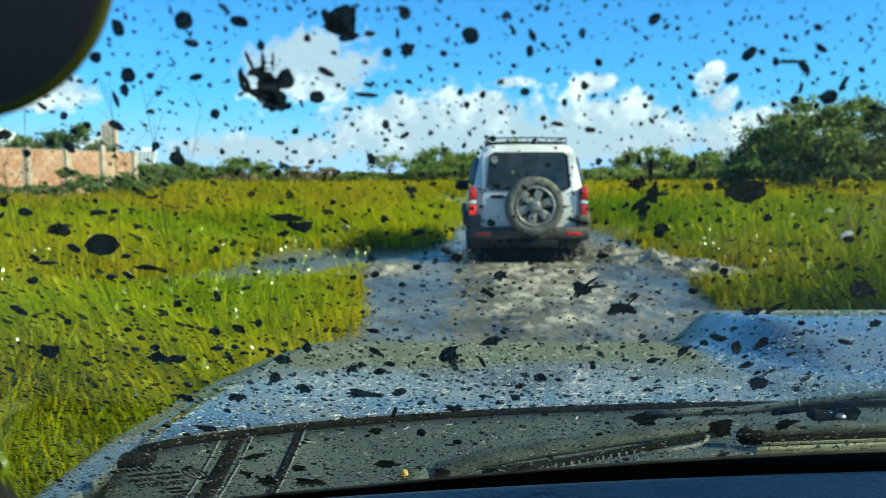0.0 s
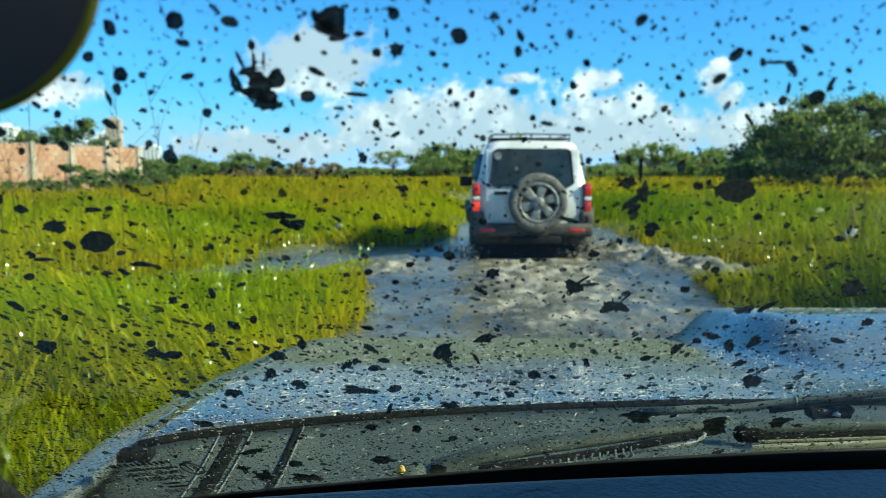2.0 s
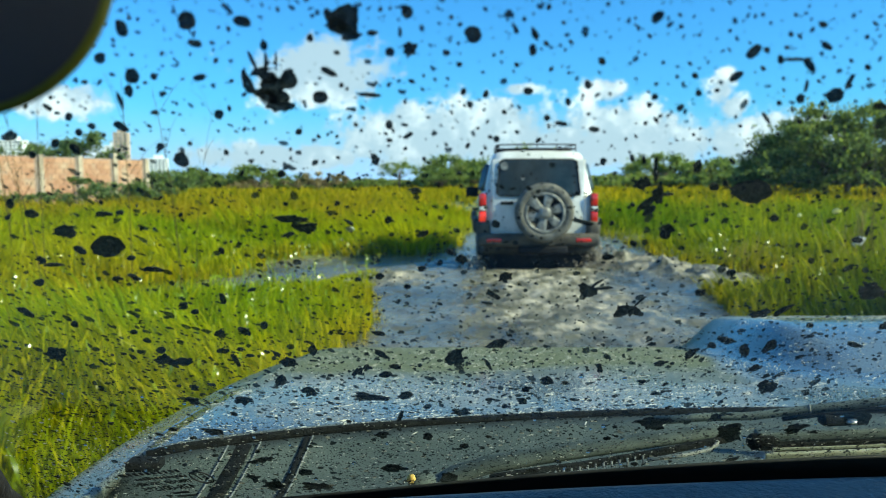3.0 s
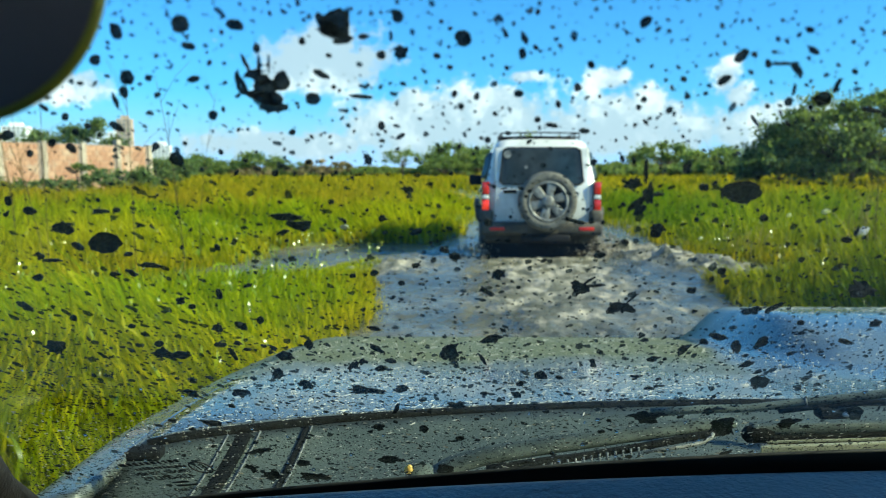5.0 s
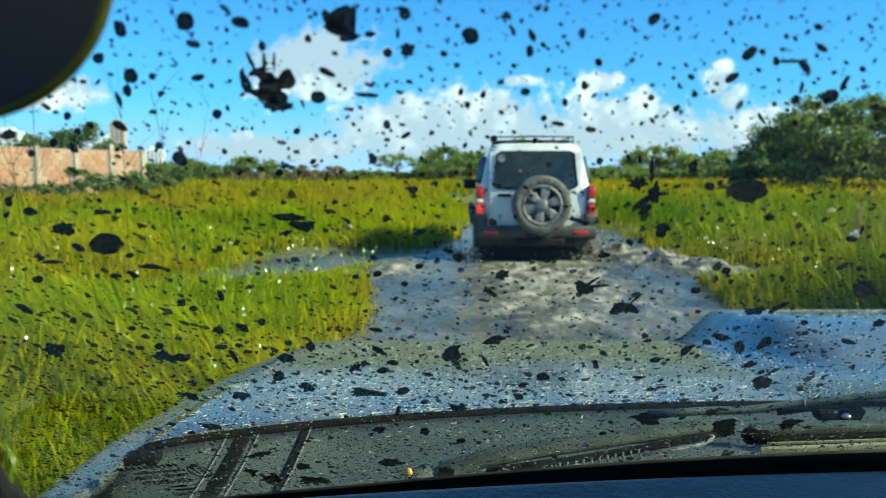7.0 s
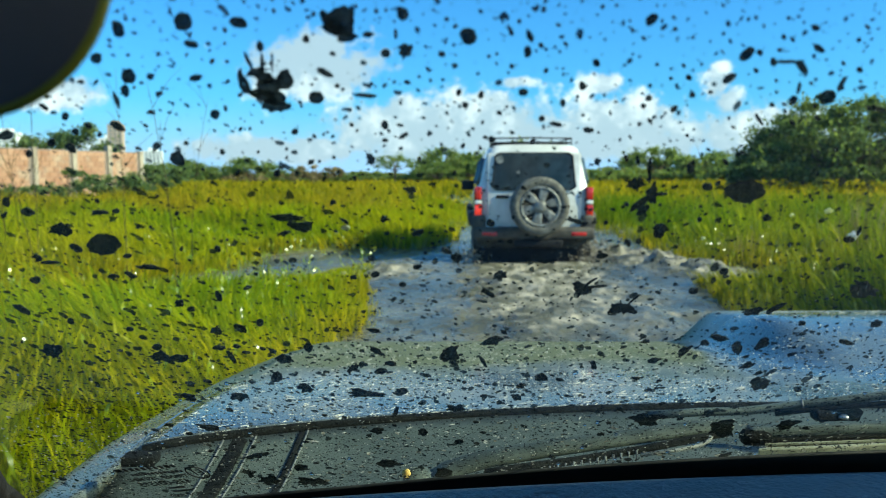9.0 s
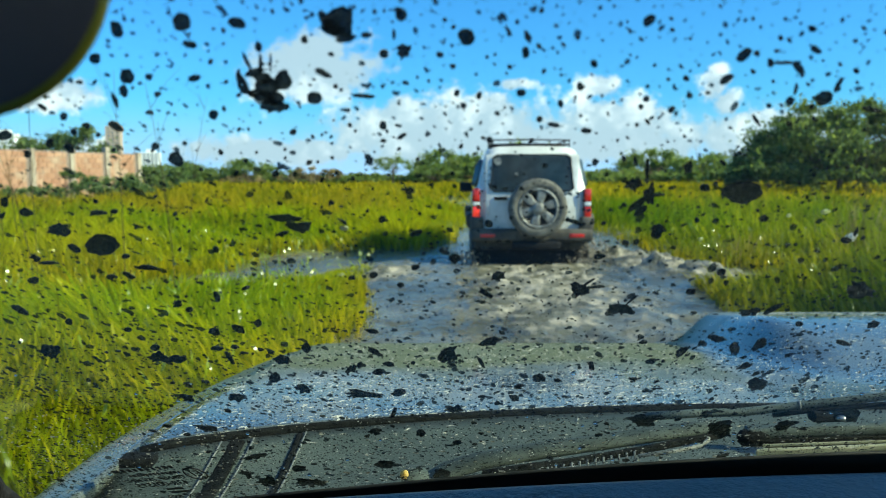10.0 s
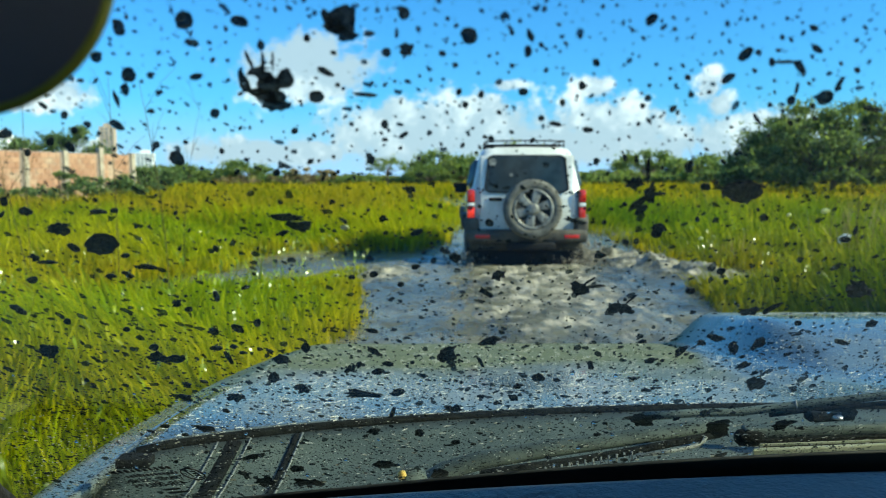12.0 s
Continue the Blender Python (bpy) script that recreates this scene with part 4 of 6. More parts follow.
def make_splash(label, x, y, spread, count, seed):
    """Clots of muddy water thrown up by a wheel: uneven drops, denser near the water."""
    rng = np.random.default_rng(seed)
    ico = bmesh.new()
    bmesh.ops.create_icosphere(ico, subdivisions=1, radius=1.0)
    base = np.array([v.co[:] for v in ico.verts])
    tris = np.array([[v.index for v in f.verts] for f in ico.faces])
    ico.free()
    c = np.stack([rng.normal(x, spread[0], count), rng.normal(y, spread[1], count), 0.02 + np.abs(rng.normal(0, spread[2], count))], 1)
    size = 0.003 + 0.016 * rng.uniform(0, 1, count) ** 3
    v = base[None] * size[:, None, None] * rng.uniform(0.6, 1.6, (count, 1, 3)) * rng.uniform(0.75, 1.25, (count, len(base), 1)) + c[:, None]
    t = tris[None] + (np.arange(count) * len(base))[:, None, None]
    ob = new("water_splash", arrays("water_splash", v.reshape(-1, 3), t.reshape(-1, 3), M_FOAM, smooth=True))
    tagged(ob, label, "splash", kind="stuff")


make_splash("brown muddy water splashing from a rear wheel", SUV_X + 0.78, SUV_Y + 0.45, (0.20, 0.40, 0.13), 1400, 91)
make_splash("muddy drops flung beside a rear wheel", SUV_X - 0.80, SUV_Y + 0.4, (0.15, 0.35, 0.07), 350, 93)


# ---- the car that carries the camera ----
own = thing("car", "silver-blue off-road car with a mud-spattered windscreen and bonnet scoop", "car", pose(0, 0, EYE))
LEFT, RIGHT = -0.40, 1.34             # sides of the car; the driver's eye is at x = 0, z = 0
MID = (LEFT + RIGHT) / 2


def rear_edge(x):
    """Where the bonnet begins, in front of the cowl."""
    return 0.845 - 0.35 * max(0.0, 0.38 - x) ** 2 - 0.12 * max(0.0, x - 0.62) ** 2


def front_edge(x):
    d = abs(x - MID) / (MID - LEFT)
    return 1.80 - 0.50 * max(0.0, d - 0.62) ** 2 / 0.09 * 0.62


def bonnet_height(x, y):
    s = (y - 0.75) / 1.05
    z = -0.238 - 0.135 * s ** 1.25 if s > 0 else -0.238
    z -= 0.10 * max(0.0, s - 0.86) ** 2 / 0.02
    d = max(0.0, abs(x - MID) / (MID - LEFT) - 0.80) / 0.2
    z -= 0.05 * d * d
    return z


def scoop_height(x, y):
    a = float(step(np.float64(x), 0.475, 0.57)) * (1 - float(step(np.float64(x), 1.0, 1.14)))
    b = float(step(np.float64(y), 0.95, 1.42)) * (1 - float(step(np.float64(y), 1.66, 1.72)))
    return 0.066 * a * b


def hood_point(u, v):
    x = -0.275 + u * (1.215 + 0.275)
    y0, y1 = rear_edge(x), front_edge(x)
    y = y0 + (y1 - y0) * v
    return Vector((x, y, bonnet_height(x, y) + scoop_height(x, y)))


def fender_point(side):
    def fn(u, v):
        x = -0.281 - u * (0.12 + 0.0 * v) if side < 0 else 1.221 + u * 0.12
        xe = -0.281 if side < 0 else 1.221
        y0, y1 = 0.575, front_edge(xe) - 0.18 * u * u
        y = y0 + (y1 - y0) * v
        return Vector((x, y, bonnet_height(xe, max(y, 0.75)) + 0.03 * max(0.0, 0.75 - y) - 0.004 - 0.03 * u - 0.16 * max(0.0, u - 0.35) ** 2 / 0.42))
    return fn


part("bonnet", sheet(hood_point, 90, 70, 0.005), M_HOOD, own, "silver-blue bonnet with a broad scoop")
part("fender", sheet(fender_point(-1), 14, 40, 0.012), M_HOOD, own)
part("fender", sheet(fender_point(1), 14, 40, 0.012), M_HOOD, own)
part("bonnet_seal", tube([(x, rear_edge(x) - 0.006, bonnet_height(x, rear_edge(x)) - 0.001) for x in np.linspace(-0.27, 1.2, 60)], 0.0044, 8), M_GRIT, own, "black rubber bonnet seal caked with grit")
part("grille", box(1.55, 0.10, 0.42, 0.05, (MID, 1.70, -0.66)), M_BLACK, own)
part("front_bumper", box(1.72, 0.22, 0.22, 0.07, (MID, 1.80, -0.86)), M_HOOD, own)
for s in (LEFT, RIGHT):
    part("side_panel", box(0.05, 2.32, 0.73, 0.02, (s, -0.86, -0.53)), M_HOOD, own)
    part("side_panel", box(0.05, 0.62, 0.50, 0.02, (s, 0.60, -0.65)), M_HOOD, own)
    part("side_panel", box(0.05, 0.75, 0.40, 0.02, (s, 1.28, -0.60)), M_HOOD, own)
    for y in (1.15, -1.35):
        wheel_parts(own, pose(s + (0.15 if s < 0 else -0.15), y, -1.02, 0, 90 if s > 0 else -90, 0), 0.36, 0.24)
    part("door_trim", box(0.04, 2.3, 0.62, 0.02, (s + (0.046 if s < 0 else -0.046), -0.86, -0.49)), M_VISOR, own)
    part("pillar", box(0.07, 0.09, 0.56, 0.02, (s, -0.55, -0.07)), M_TRIM, own)
    part("pillar", box(0.07, 0.16, 0.56, 0.02, (s, -1.95, -0.07)), M_TRIM, own)
part("rear_panel", box(1.70, 0.06, 1.15, 0.02, (MID, -2.02, -0.36)), M_TRIM, own)
part("floor_pan", box(1.66, 2.9, 0.05, 0.01, (MID, -0.55, -0.90)), M_BLACK, own)
part("roof", box(1.76, 2.12, 0.05, 0.02, (MID, -1.03, 0.235)), M_HOOD, own)
part("headlining", box(1.70, 2.06, 0.012, 0.004, (MID, -1.03, 0.20)), M_TRIM, own)
part("header_rail", box(1.66, 0.07, 0.05, 0.015, (MID, 0.055, 0.195)), M_TRIM, own)
part("bulkhead", box(1.62, 0.05, 0.62, 0.02, (MID, 0.56, -0.62)), M_BLACK, own)

# windscreen: a leaning pane; its own axes are across, up along the glass, and inwards
RAKE = 50.0
PANE = pose(0, 0.5, -0.191, 90 + RAKE, 0, 0)
screen = part("windscreen", box(1.62, 0.655, 0.005, 0.0, (MID, 0.2225, 0.0025)), M_GLASS, own, "windscreen spattered with dried mud", m=PANE, smooth=False)
screen.visible_shadow = False


def frit_edge(x):
    """Height up the glass at which the black edge ends."""
    return 0.0015 + 0.208 * x - 0.36 * x * x + 0.07 * max(0.0, x + 0.05) if x < 0.29 else 0.0553


bm = sheet(lambda u, v: Vector((-0.36 + u * 1.62, -0.115 + v * (max(frit_edge(-0.36 + u * 1.62), -0.112) + 0.115), 0.008)), 60, 2, 0.002)
part("black_edge", bm, M_FRIT, screen, "black ceramic band")

SPLATS = random.Random(17)


def splat_mesh(w, h, jag, fingers, seed):
    """A thin dome of dried mud with a ragged rim; lengths in metres."""
    rng = random.Random(seed)
    n = 96 if fingers > 3 else 48
    bm = bmesh.new()

    def ragged(turns):
        """Unevenness round the rim that closes on itself."""
        knots = [rng.uniform(-1, 1) for _ in range(turns)]

        def at(a):
            u = a / (2 * math.pi) * turns
            i, f = int(u), u - int(u)
            f = f * f * (3 - 2 * f)
            return knots[i % turns] * (1 - f) + knots[(i + 1) % turns] * f
        return at

    coarse, middle, fine = ragged(5), ragged(11), ragged(27)
    spikes = [(rng.uniform(0, 6.28), rng.uniform(0.12, 0.5), rng.uniform(0.08, 0.22)) for _ in range(fingers // 2 + rng.randint(0, fingers // 3))]
    rim = []
    for i in range(n):
        a = 2 * math.pi * i / n
        r = 0.95 + jag * (1.1 * coarse(a) + 0.9 * middle(a) + 0.7 * fine(a))
        for sa, sl, sw in spikes:
            d = math.atan2(math.sin(a - sa), math.cos(a - sa))
            r += sl * math.exp(-(d / sw) ** 2)
        r = max(0.35, r * (0.9 if fingers > 3 else 1.0))
        rim.append((math.cos(a) * r * w / 2, math.sin(a) * r * h / 2))
    # crumbs flung off the rim
    for _ in range(fingers // 2 if w > 0.004 else 0):
        a, q = rng.uniform(0, 6.28), rng.uniform(1.15, 1.7)
        cx, cy, cr = math.cos(a) * q * w / 2, math.sin(a) * q * h / 2, rng.uniform(0.03, 0.085) * w
        ring = [bm.verts.new((cx + cr * math.cos(k * 1.047) * rng.uniform(0.6, 1.4), cy + 0.7 * cr * math.sin(k * 1.047) * rng.uniform(0.6, 1.4), 0.0)) for k in range(6)]
        tip = bm.verts.new((cx, cy, -0.0004))
        for k in range(6):
            bm.faces.new((ring[k], ring[(k + 1) % 6], tip))
    lower = [bm.verts.new((x, y, 0.0)) for x, y in rim]
    upper = [bm.verts.new((x * 0.86, y * 0.86, -0.0006)) for x, y in rim]
    top = bm.verts.new((0, 0, -0.0009))
    bm.faces.new(list(reversed(lower)))
    for i in range(n):
        j = (i + 1) % n
        bm.faces.new((lower[i], lower[j], upper[j], upper[i]))
        bm.faces.new((upper[i], upper[j], top))
    return bm


small_splats = bmesh.new()


def put_splat(x, y, w, h, turn, jag, fingers):
    """Drops of 3 mm and more are parts of their own; smaller ones are gathered."""
    if max(w, h) < 3.0:
        bm = splat_mesh(w / 1000, h / 1000, jag, fingers, SPLATS.random())
        bm.transform(pose(x / 1000, y / 1000, -0.0004, 0, 0, turn))
        me = bpy.data.meshes.new("small_splat")
        bm.to_mesh(me)
        bm.free()
        small_splats.from_mesh(me)
        bpy.data.meshes.remove(me)
        return
    part("mud_splat", splat_mesh(w / 1000, h / 1000, jag, fingers, SPLATS.random()), M_MUD, screen, m=pose(x / 1000, y / 1000, -0.0004, 0, 0, turn), smooth=False)


def blot(x, y, w, h, turn):
    """A round drop of mud; millimetres from the foot of the glass."""
    put_splat(x, y, w, h, turn, 0.10 if y > 170 else 0.17, 0 if y > 170 else 2)


def burst(x, y, w, h, turn):
    """A drop that burst into arms."""
    put_splat(x, y, w, h, turn, 0.24, 7)


def streak(x, y, w, h, turn):
    """A drawn-out run of mud."""
    put_splat(x, y, w, h, turn, 0.20, 2)


blot(-70.3, 363.3, 7.4, 5.4, 56)
blot(-88.7, 361.0, 6.1, 3.7, 81)
blot(-98.2, 350.5, 5.1, 3.2, 56)
blot(-91.6, 343.7, 7.2, 4.3, 61)
streak(-94.3, 337.8, 4.9, 2.1, 80)
streak(-98.2, 333.6, 6.7, 1.4, 85)
streak(-72.0, 342.8, 4.1, 2.6, 11)
blot(-70.0, 327.9, 4.6, 2.7, 70)
blot(-101.8, 322.9, 5.5, 3.7, -59)
blot(-110.9, 323.1, 2.8, 2.6, 63)
blot(-115.9, 320.5, 3.5, 2.5, 68)
blot(-116.3, 327.3, 3.9, 2.2, 57)
blot(-138.6, 318.9, 6.6, 3.4, 28)
blot(-125.5, 315.3, 4.8, 2.6, 58)
blot(-120.1, 312.9, 4.9, 3.5, 70)
blot(-135.0, 310.1, 4.3, 2.0, 60)
blot(-92.2, 313.8, 3.6, 2.6, 50)
blot(-87.2, 307.5, 7.8, 5.2, 82)
streak(-70.0, 355.5, 3.9, 2.5, -8)
blot(-85.2, 343.5, 2.5, 2.1, 80)
streak(-121.4, 331.2, 3.3, 1.5, -63)
blot(-55.3, 363.0, 5.0, 4.0, -26)
streak(-31.2, 365.3, 5.0, 1.4, -62)
streak(-20.8, 358.8, 3.4, 1.6, 1)
blot(-51.0, 354.6, 3.8, 2.3, 73)
streak(-51.4, 349.0, 8.6, 1.1, 80)
streak(-48.7, 348.5, 7.3, 0.8, 80)
streak(-55.3, 348.9, 6.6, 1.1, -81)
streak(-58.9, 342.4, 9.2, 1.7, 85)
blot(-47.4, 331.4, 3.2, 2.4, 12)
blot(-37.7, 357.2, 2.8, 1.9, 76)
blot(-37.8, 335.0, 5.2, 4.5, 50)
streak(-34.1, 345.1, 4.7, 2.2, -36)
blot(-10.4, 365.8, 4.5, 3.6, 84)
burst(-10.0, 353.2, 5.3, 3.9, -90)
streak(-12.8, 358.9, 3.5, 1.2, 87)
blot(-16.0, 352.2, 3.4, 3.1, 60)
streak(-23.0, 335.7, 7.1, 1.4, -7)
blot(-18.1, 323.1, 4.1, 2.5, 85)
streak(-12.4, 318.0, 3.8, 2.0, 47)
blot(-46.8, 320.0, 2.7, 2.1, 67)
burst(-23.6, 307.1, 6.1, 2.9, -76)
streak(-43.4, 305.6, 3.0, 1.9, 45)
blot(7.2, 358.3, 5.9, 5.2, -83)
blot(24.1, 352.7, 4.2, 2.5, -82)
streak(24.3, 358.2, 4.4, 1.6, -70)
blot(27.8, 354.8, 2.4, 1.4, -47)
streak(18.8, 360.1, 4.2, 1.1, -63)
blot(56.7, 363.7, 4.7, 3.4, 67)
blot(41.4, 339.6, 3.7, 2.3, -76)
blot(44.3, 348.4, 3.0, 1.9, -75)
blot(24.1, 337.0, 3.1, 2.7, -19)
blot(11.6, 335.8, 3.0, 2.0, 76)
blot(5.0, 337.0, 2.8, 2.0, 77)
blot(7.0, 331.6, 2.4, 2.1, -84)
blot(36.5, 332.6, 3.1, 1.7, -72)
blot(15.6, 316.5, 2.7, 2.2, -81)
streak(45.7, 320.7, 3.6, 2.0, -4)
streak(35.6, 323.3, 4.5, 1.9, -17)
burst(51.2, 305.6, 4.0, 2.2, -72)
blot(60.3, 307.3, 3.8, 1.8, -69)
streak(64.2, 306.5, 5.2, 1.3, -78)
blot(62.1, 334.6, 2.5, 2.1, -75)
blot(86.2, 351.5, 5.8, 3.5, 69)
blot(83.8, 342.4, 4.7, 3.1, 48)
blot(103.6, 346.8, 7.2, 2.4, -49)
streak(98.5, 348.8, 6.0, 1.1, 4)
blot(94.7, 348.7, 3.5, 1.8, -63)
blot(115.4, 335.0, 6.4, 5.1, -46)
streak(117.6, 340.3, 5.9, 1.5, -88)
blot(105.6, 333.8, 4.3, 2.8, -73)
streak(105.7, 338.4, 4.8, 0.9, -83)
blot(105.8, 353.6, 4.6, 1.9, -36)
burst(132.0, 330.2, 7.4, 3.0, -17)
blot(74.7, 336.0, 2.7, 1.9, -60)
blot(72.1, 342.8, 2.3, 1.8, -42)
streak(98.3, 325.2, 6.9, 1.3, -51)
burst(82.9, 302.8, 6.0, 2.9, -71)
blot(120.5, 345.8, 2.7, 1.7, -40)
blot(-148.8, 278.9, 6.0, 5.0, 23)
burst(-141.1, 268.7, 10.5, 8.0, 34)
blot(-128.7, 259.3, 17.4, 12.7, 51)
blot(-140.1, 256.3, 6.4, 4.7, -77)
streak(-123.0, 278.6, 6.4, 2.7, -1)
blot(-117.1, 279.3, 3.7, 2.5, 20)
burst(-157.5, 249.3, 6.1, 4.1, 31)
streak(-153.8, 246.5, 7.1, 2.0, 2)
blot(-165.1, 233.8, 6.4, 4.2, 37)
streak(-116.5, 243.0, 9.1, 3.8, -7)
burst(-133.0, 236.0, 5.8, 3.9, 20)
streak(-125.7, 237.3, 5.4, 3.2, -77)
blot(-122.2, 251.0, 4.2, 2.9, 21)
streak(-181.0, 210.3, 8.1, 4.6, -69)
burst(-112.1, 215.2, 8.2, 4.2, 54)
blot(-108.1, 210.5, 5.1, 3.6, 59)
blot(-94.0, 221.3, 8.3, 3.1, 86)
burst(-102.0, 190.6, 10.8, 4.9, 73)
blot(-164.0, 200.1, 5.5, 3.2, 69)
blot(-140.4, 193.0, 4.6, 3.2, 52)
blot(-153.9, 284.8, 5.9, 2.7, 66)
burst(-56.5, 275.5, 11.3, 4.8, -7)
burst(-52.9, 269.3, 9.8, 5.7, -14)
streak(-59.1, 265.7, 6.1, 2.1, 33)
burst(-11.0, 290.6, 4.4, 4.3, 53)
burst(-21.8, 274.2, 5.1, 3.1, 85)
blot(-9.2, 265.9, 6.3, 3.4, 41)
streak(-35.7, 272.8, 3.8, 1.7, -60)
blot(-81.2, 198.4, 7.2, 3.4, 76)
streak(-91.0, 193.2, 7.8, 4.8, -76)
blot(-27.3, 237.6, 4.9, 3.6, 64)
streak(-36.2, 235.4, 3.6, 3.2, 39)
blot(-16.7, 229.9, 3.5, 3.2, 73)
streak(-31.2, 191.3, 5.1, 3.7, -14)
streak(-80.4, 227.6, 5.7, 2.5, 33)
blot(-10.2, 243.0, 4.4, 3.3, 40)
streak(0.9, 254.4, 6.6, 2.7, -51)
burst(5.4, 249.8, 6.3, 4.8, -88)
blot(17.4, 271.9, 4.8, 3.3, -71)
streak(48.7, 273.1, 9.2, 2.2, -24)
burst(65.5, 294.3, 7.0, 6.0, 20)
streak(69.5, 300.4, 15.0, 1.5, -77)
burst(72.6, 289.8, 12.5, 4.6, -77)
streak(69.8, 283.8, 10.0, 2.8, 58)
blot(71.5, 279.6, 8.0, 3.8, 66)
streak(75.8, 288.6, 5.5, 1.6, 5)
burst(79.6, 268.2, 9.0, 5.5, -73)
blot(61.3, 250.8, 5.2, 4.0, 16)
burst(57.1, 227.1, 11.7, 7.3, -76)
streak(62.4, 228.2, 7.4, 1.9, 12)
streak(60.4, 232.6, 6.6, 1.2, 55)
burst(76.5, 210.7, 10.8, 10.0, -87)
streak(80.0, 218.0, 8.0, 0.6, 66)
streak(75.0, 215.6, 4.2, 0.6, 98)
burst(18.8, 223.4, 10.0, 3.7, -50)
burst(22.2, 181.9, 11.3, 6.8, 60)
burst(22.7, 236.5, 6.8, 5.9, -76)
blot(104.3, 290.0, 15.7, 12.1, -42)
blot(90.8, 292.7, 4.8, 3.5, -50)
blot(117.1, 275.0, 4.9, 3.2, -56)
blot(152.3, 261.6, 5.2, 3.3, -23)
streak(153.8, 267.1, 6.7, 1.6, -78)
burst(173.0, 226.6, 15.8, 9.8, -46)
blot(80.1, 265.1, 6.0, 4.0, -66)
blot(111.8, 239.7, 4.8, 4.1, -65)
blot(103.2, 225.1, 5.3, 3.9, -55)
burst(133.8, 208.9, 9.4, 6.0, 39)
streak(142.0, 211.4, 11.2, 3.2, 56)
blot(157.8, 198.1, 4.7, 3.1, -49)
burst(190.4, 198.2, 7.3, 5.4, -85)
burst(-182.9, 172.3, 17.5, 7.2, 63)
burst(-134.5, 165.5, 12.3, 9.2, 39)
blot(-125.9, 164.4, 9.6, 6.7, 18)
blot(-133.3, 175.8, 6.8, 4.8, 54)
streak(-132.7, 120.5, 9.9, 5.9, -68)
burst(-132.5, 78.4, 11.9, 8.5, -27)
streak(-104.5, 175.4, 6.6, 4.9, 19)
blot(-75.5, 164.0, 10.9, 7.4, 73)
blot(-63.1, 175.5, 9.7, 4.2, 80)
streak(-100.8, 165.6, 13.9, 3.2, -87)
burst(-106.1, 120.6, 12.7, 9.0, 13)
blot(-82.9, 144.2, 11.2, 6.1, 76)
burst(-70.7, 131.1, 9.9, 7.5, -84)
burst(-39.4, 124.3, 18.7, 10.5, -4)
blot(-22.2, 126.4, 9.9, 6.9, 77)
burst(-44.0, 153.8, 10.7, 4.2, 60)
blot(-31.3, 150.1, 5.6, 5.0, 15)
blot(-25.7, 101.8, 14.7, 2.9, 81)
burst(-31.8, 171.6, 9.7, 3.7, -61)
burst(2.3, 168.3, 20.9, 10.7, -89)
burst(-113.5, 35.5, 19.5, 8.2, 27)
blot(-90.8, 13.6, 12.7, 7.1, 78)
burst(-114.9, -11.4, 19.7, 13.0, 71)
burst(-125.1, 2.9, 13.0, 6.6, -83)
burst(-85.4, -13.5, 23.0, 13.9, 19)
burst(-35.9, 20.9, 15.5, 14.6, 54)
blot(-12.5, 72.1, 10.2, 5.5, 88)
burst(-38.3, 74.5, 10.1, 6.4, 83)
blot(0.7, 2.3, 19.4, 11.0, -90)
blot(-25.8, 158.7, 6.0, 4.8, 6)
streak(19.2, 160.1, 11.0, 2.4, -75)
blot(48.2, 143.4, 7.9, 6.4, -72)
streak(100.6, 162.2, 7.0, 5.4, 33)
burst(72.4, 156.6, 11.1, 3.0, -80)
burst(7.3, 104.9, 10.5, 9.8, -85)
blot(37.9, 119.7, 7.1, 5.3, -80)
burst(111.2, 89.8, 19.9, 13.3, -68)
blot(8.8, 57.3, 7.2, 6.0, -87)
burst(50.8, 14.1, 10.5, 7.8, -79)
blot(159.1, 137.2, 16.2, 9.4, -71)
streak(147.0, 177.9, 10.1, 4.8, 77)
burst(136.1, 175.0, 13.1, 5.0, -70)
burst(125.4, 184.4, 8.2, 5.7, -57)
burst(112.8, 171.0, 9.7, 4.9, 80)
burst(155.6, 79.4, 26.0, 15.9, -70)
burst(191.0, 83.6, 19.7, 10.0, 89)
blot(223.0, 98.1, 19.2, 9.3, -70)
streak(183.9, 180.8, 8.6, 3.5, -27)
streak(170.3, 34.6, 14.6, 6.3, 65)
burst(143.7, 99.3, 9.7, 7.0, 81)
streak(146.9, 157.5, 7.2, 4.4, 64)
blot(-27.0, 363.1, 10.4, 7.9, 76)
blot(-29.4, 361.2, 6.2, 5.8, -52)
streak(-31.3, 362.3, 4.2, 1.8, -53)
streak(-32.2, 365.0, 4.1, 1.0, -72)
blot(-26.3, 357.6, 6.4, 3.1, 13)
blot(-46.2, 342.2, 8.6, 5.6, 76)
blot(-51.0, 339.6, 9.4, 6.4, 47)
blot(-53.6, 335.8, 8.4, 5.4, -32)
blot(-50.4, 334.6, 8.0, 5.0, 20)
burst(-50.8, 331.4, 8.9, 4.2, 11)
burst(-54.1, 345.1, 6.4, 3.0, 30)
streak(-58.4, 338.4, 3.5, 2.7, -61)
blot(-51.6, 342.6, 5.4, 5.0, 10)
streak(-57.6, 341.0, 6.4, 1.3, -78)
streak(-56.2, 336.4, 4.4, 2.0, -40)
blot(-85.5, 364.4, 1.4, 1.1, 89)
blot(-69.4, 359.1, 1.7, 0.8, 38)
burst(-59.5, 360.5, 1.6, 1.1, -75)
burst(-62.1, 360.9, 0.9, 0.8, 11)
blot(-89.0, 351.6, 1.1, 0.9, 3)
blot(-80.3, 352.0, 1.9, 1.1, 49)
burst(-88.6, 341.0, 1.3, 1.1, 19)
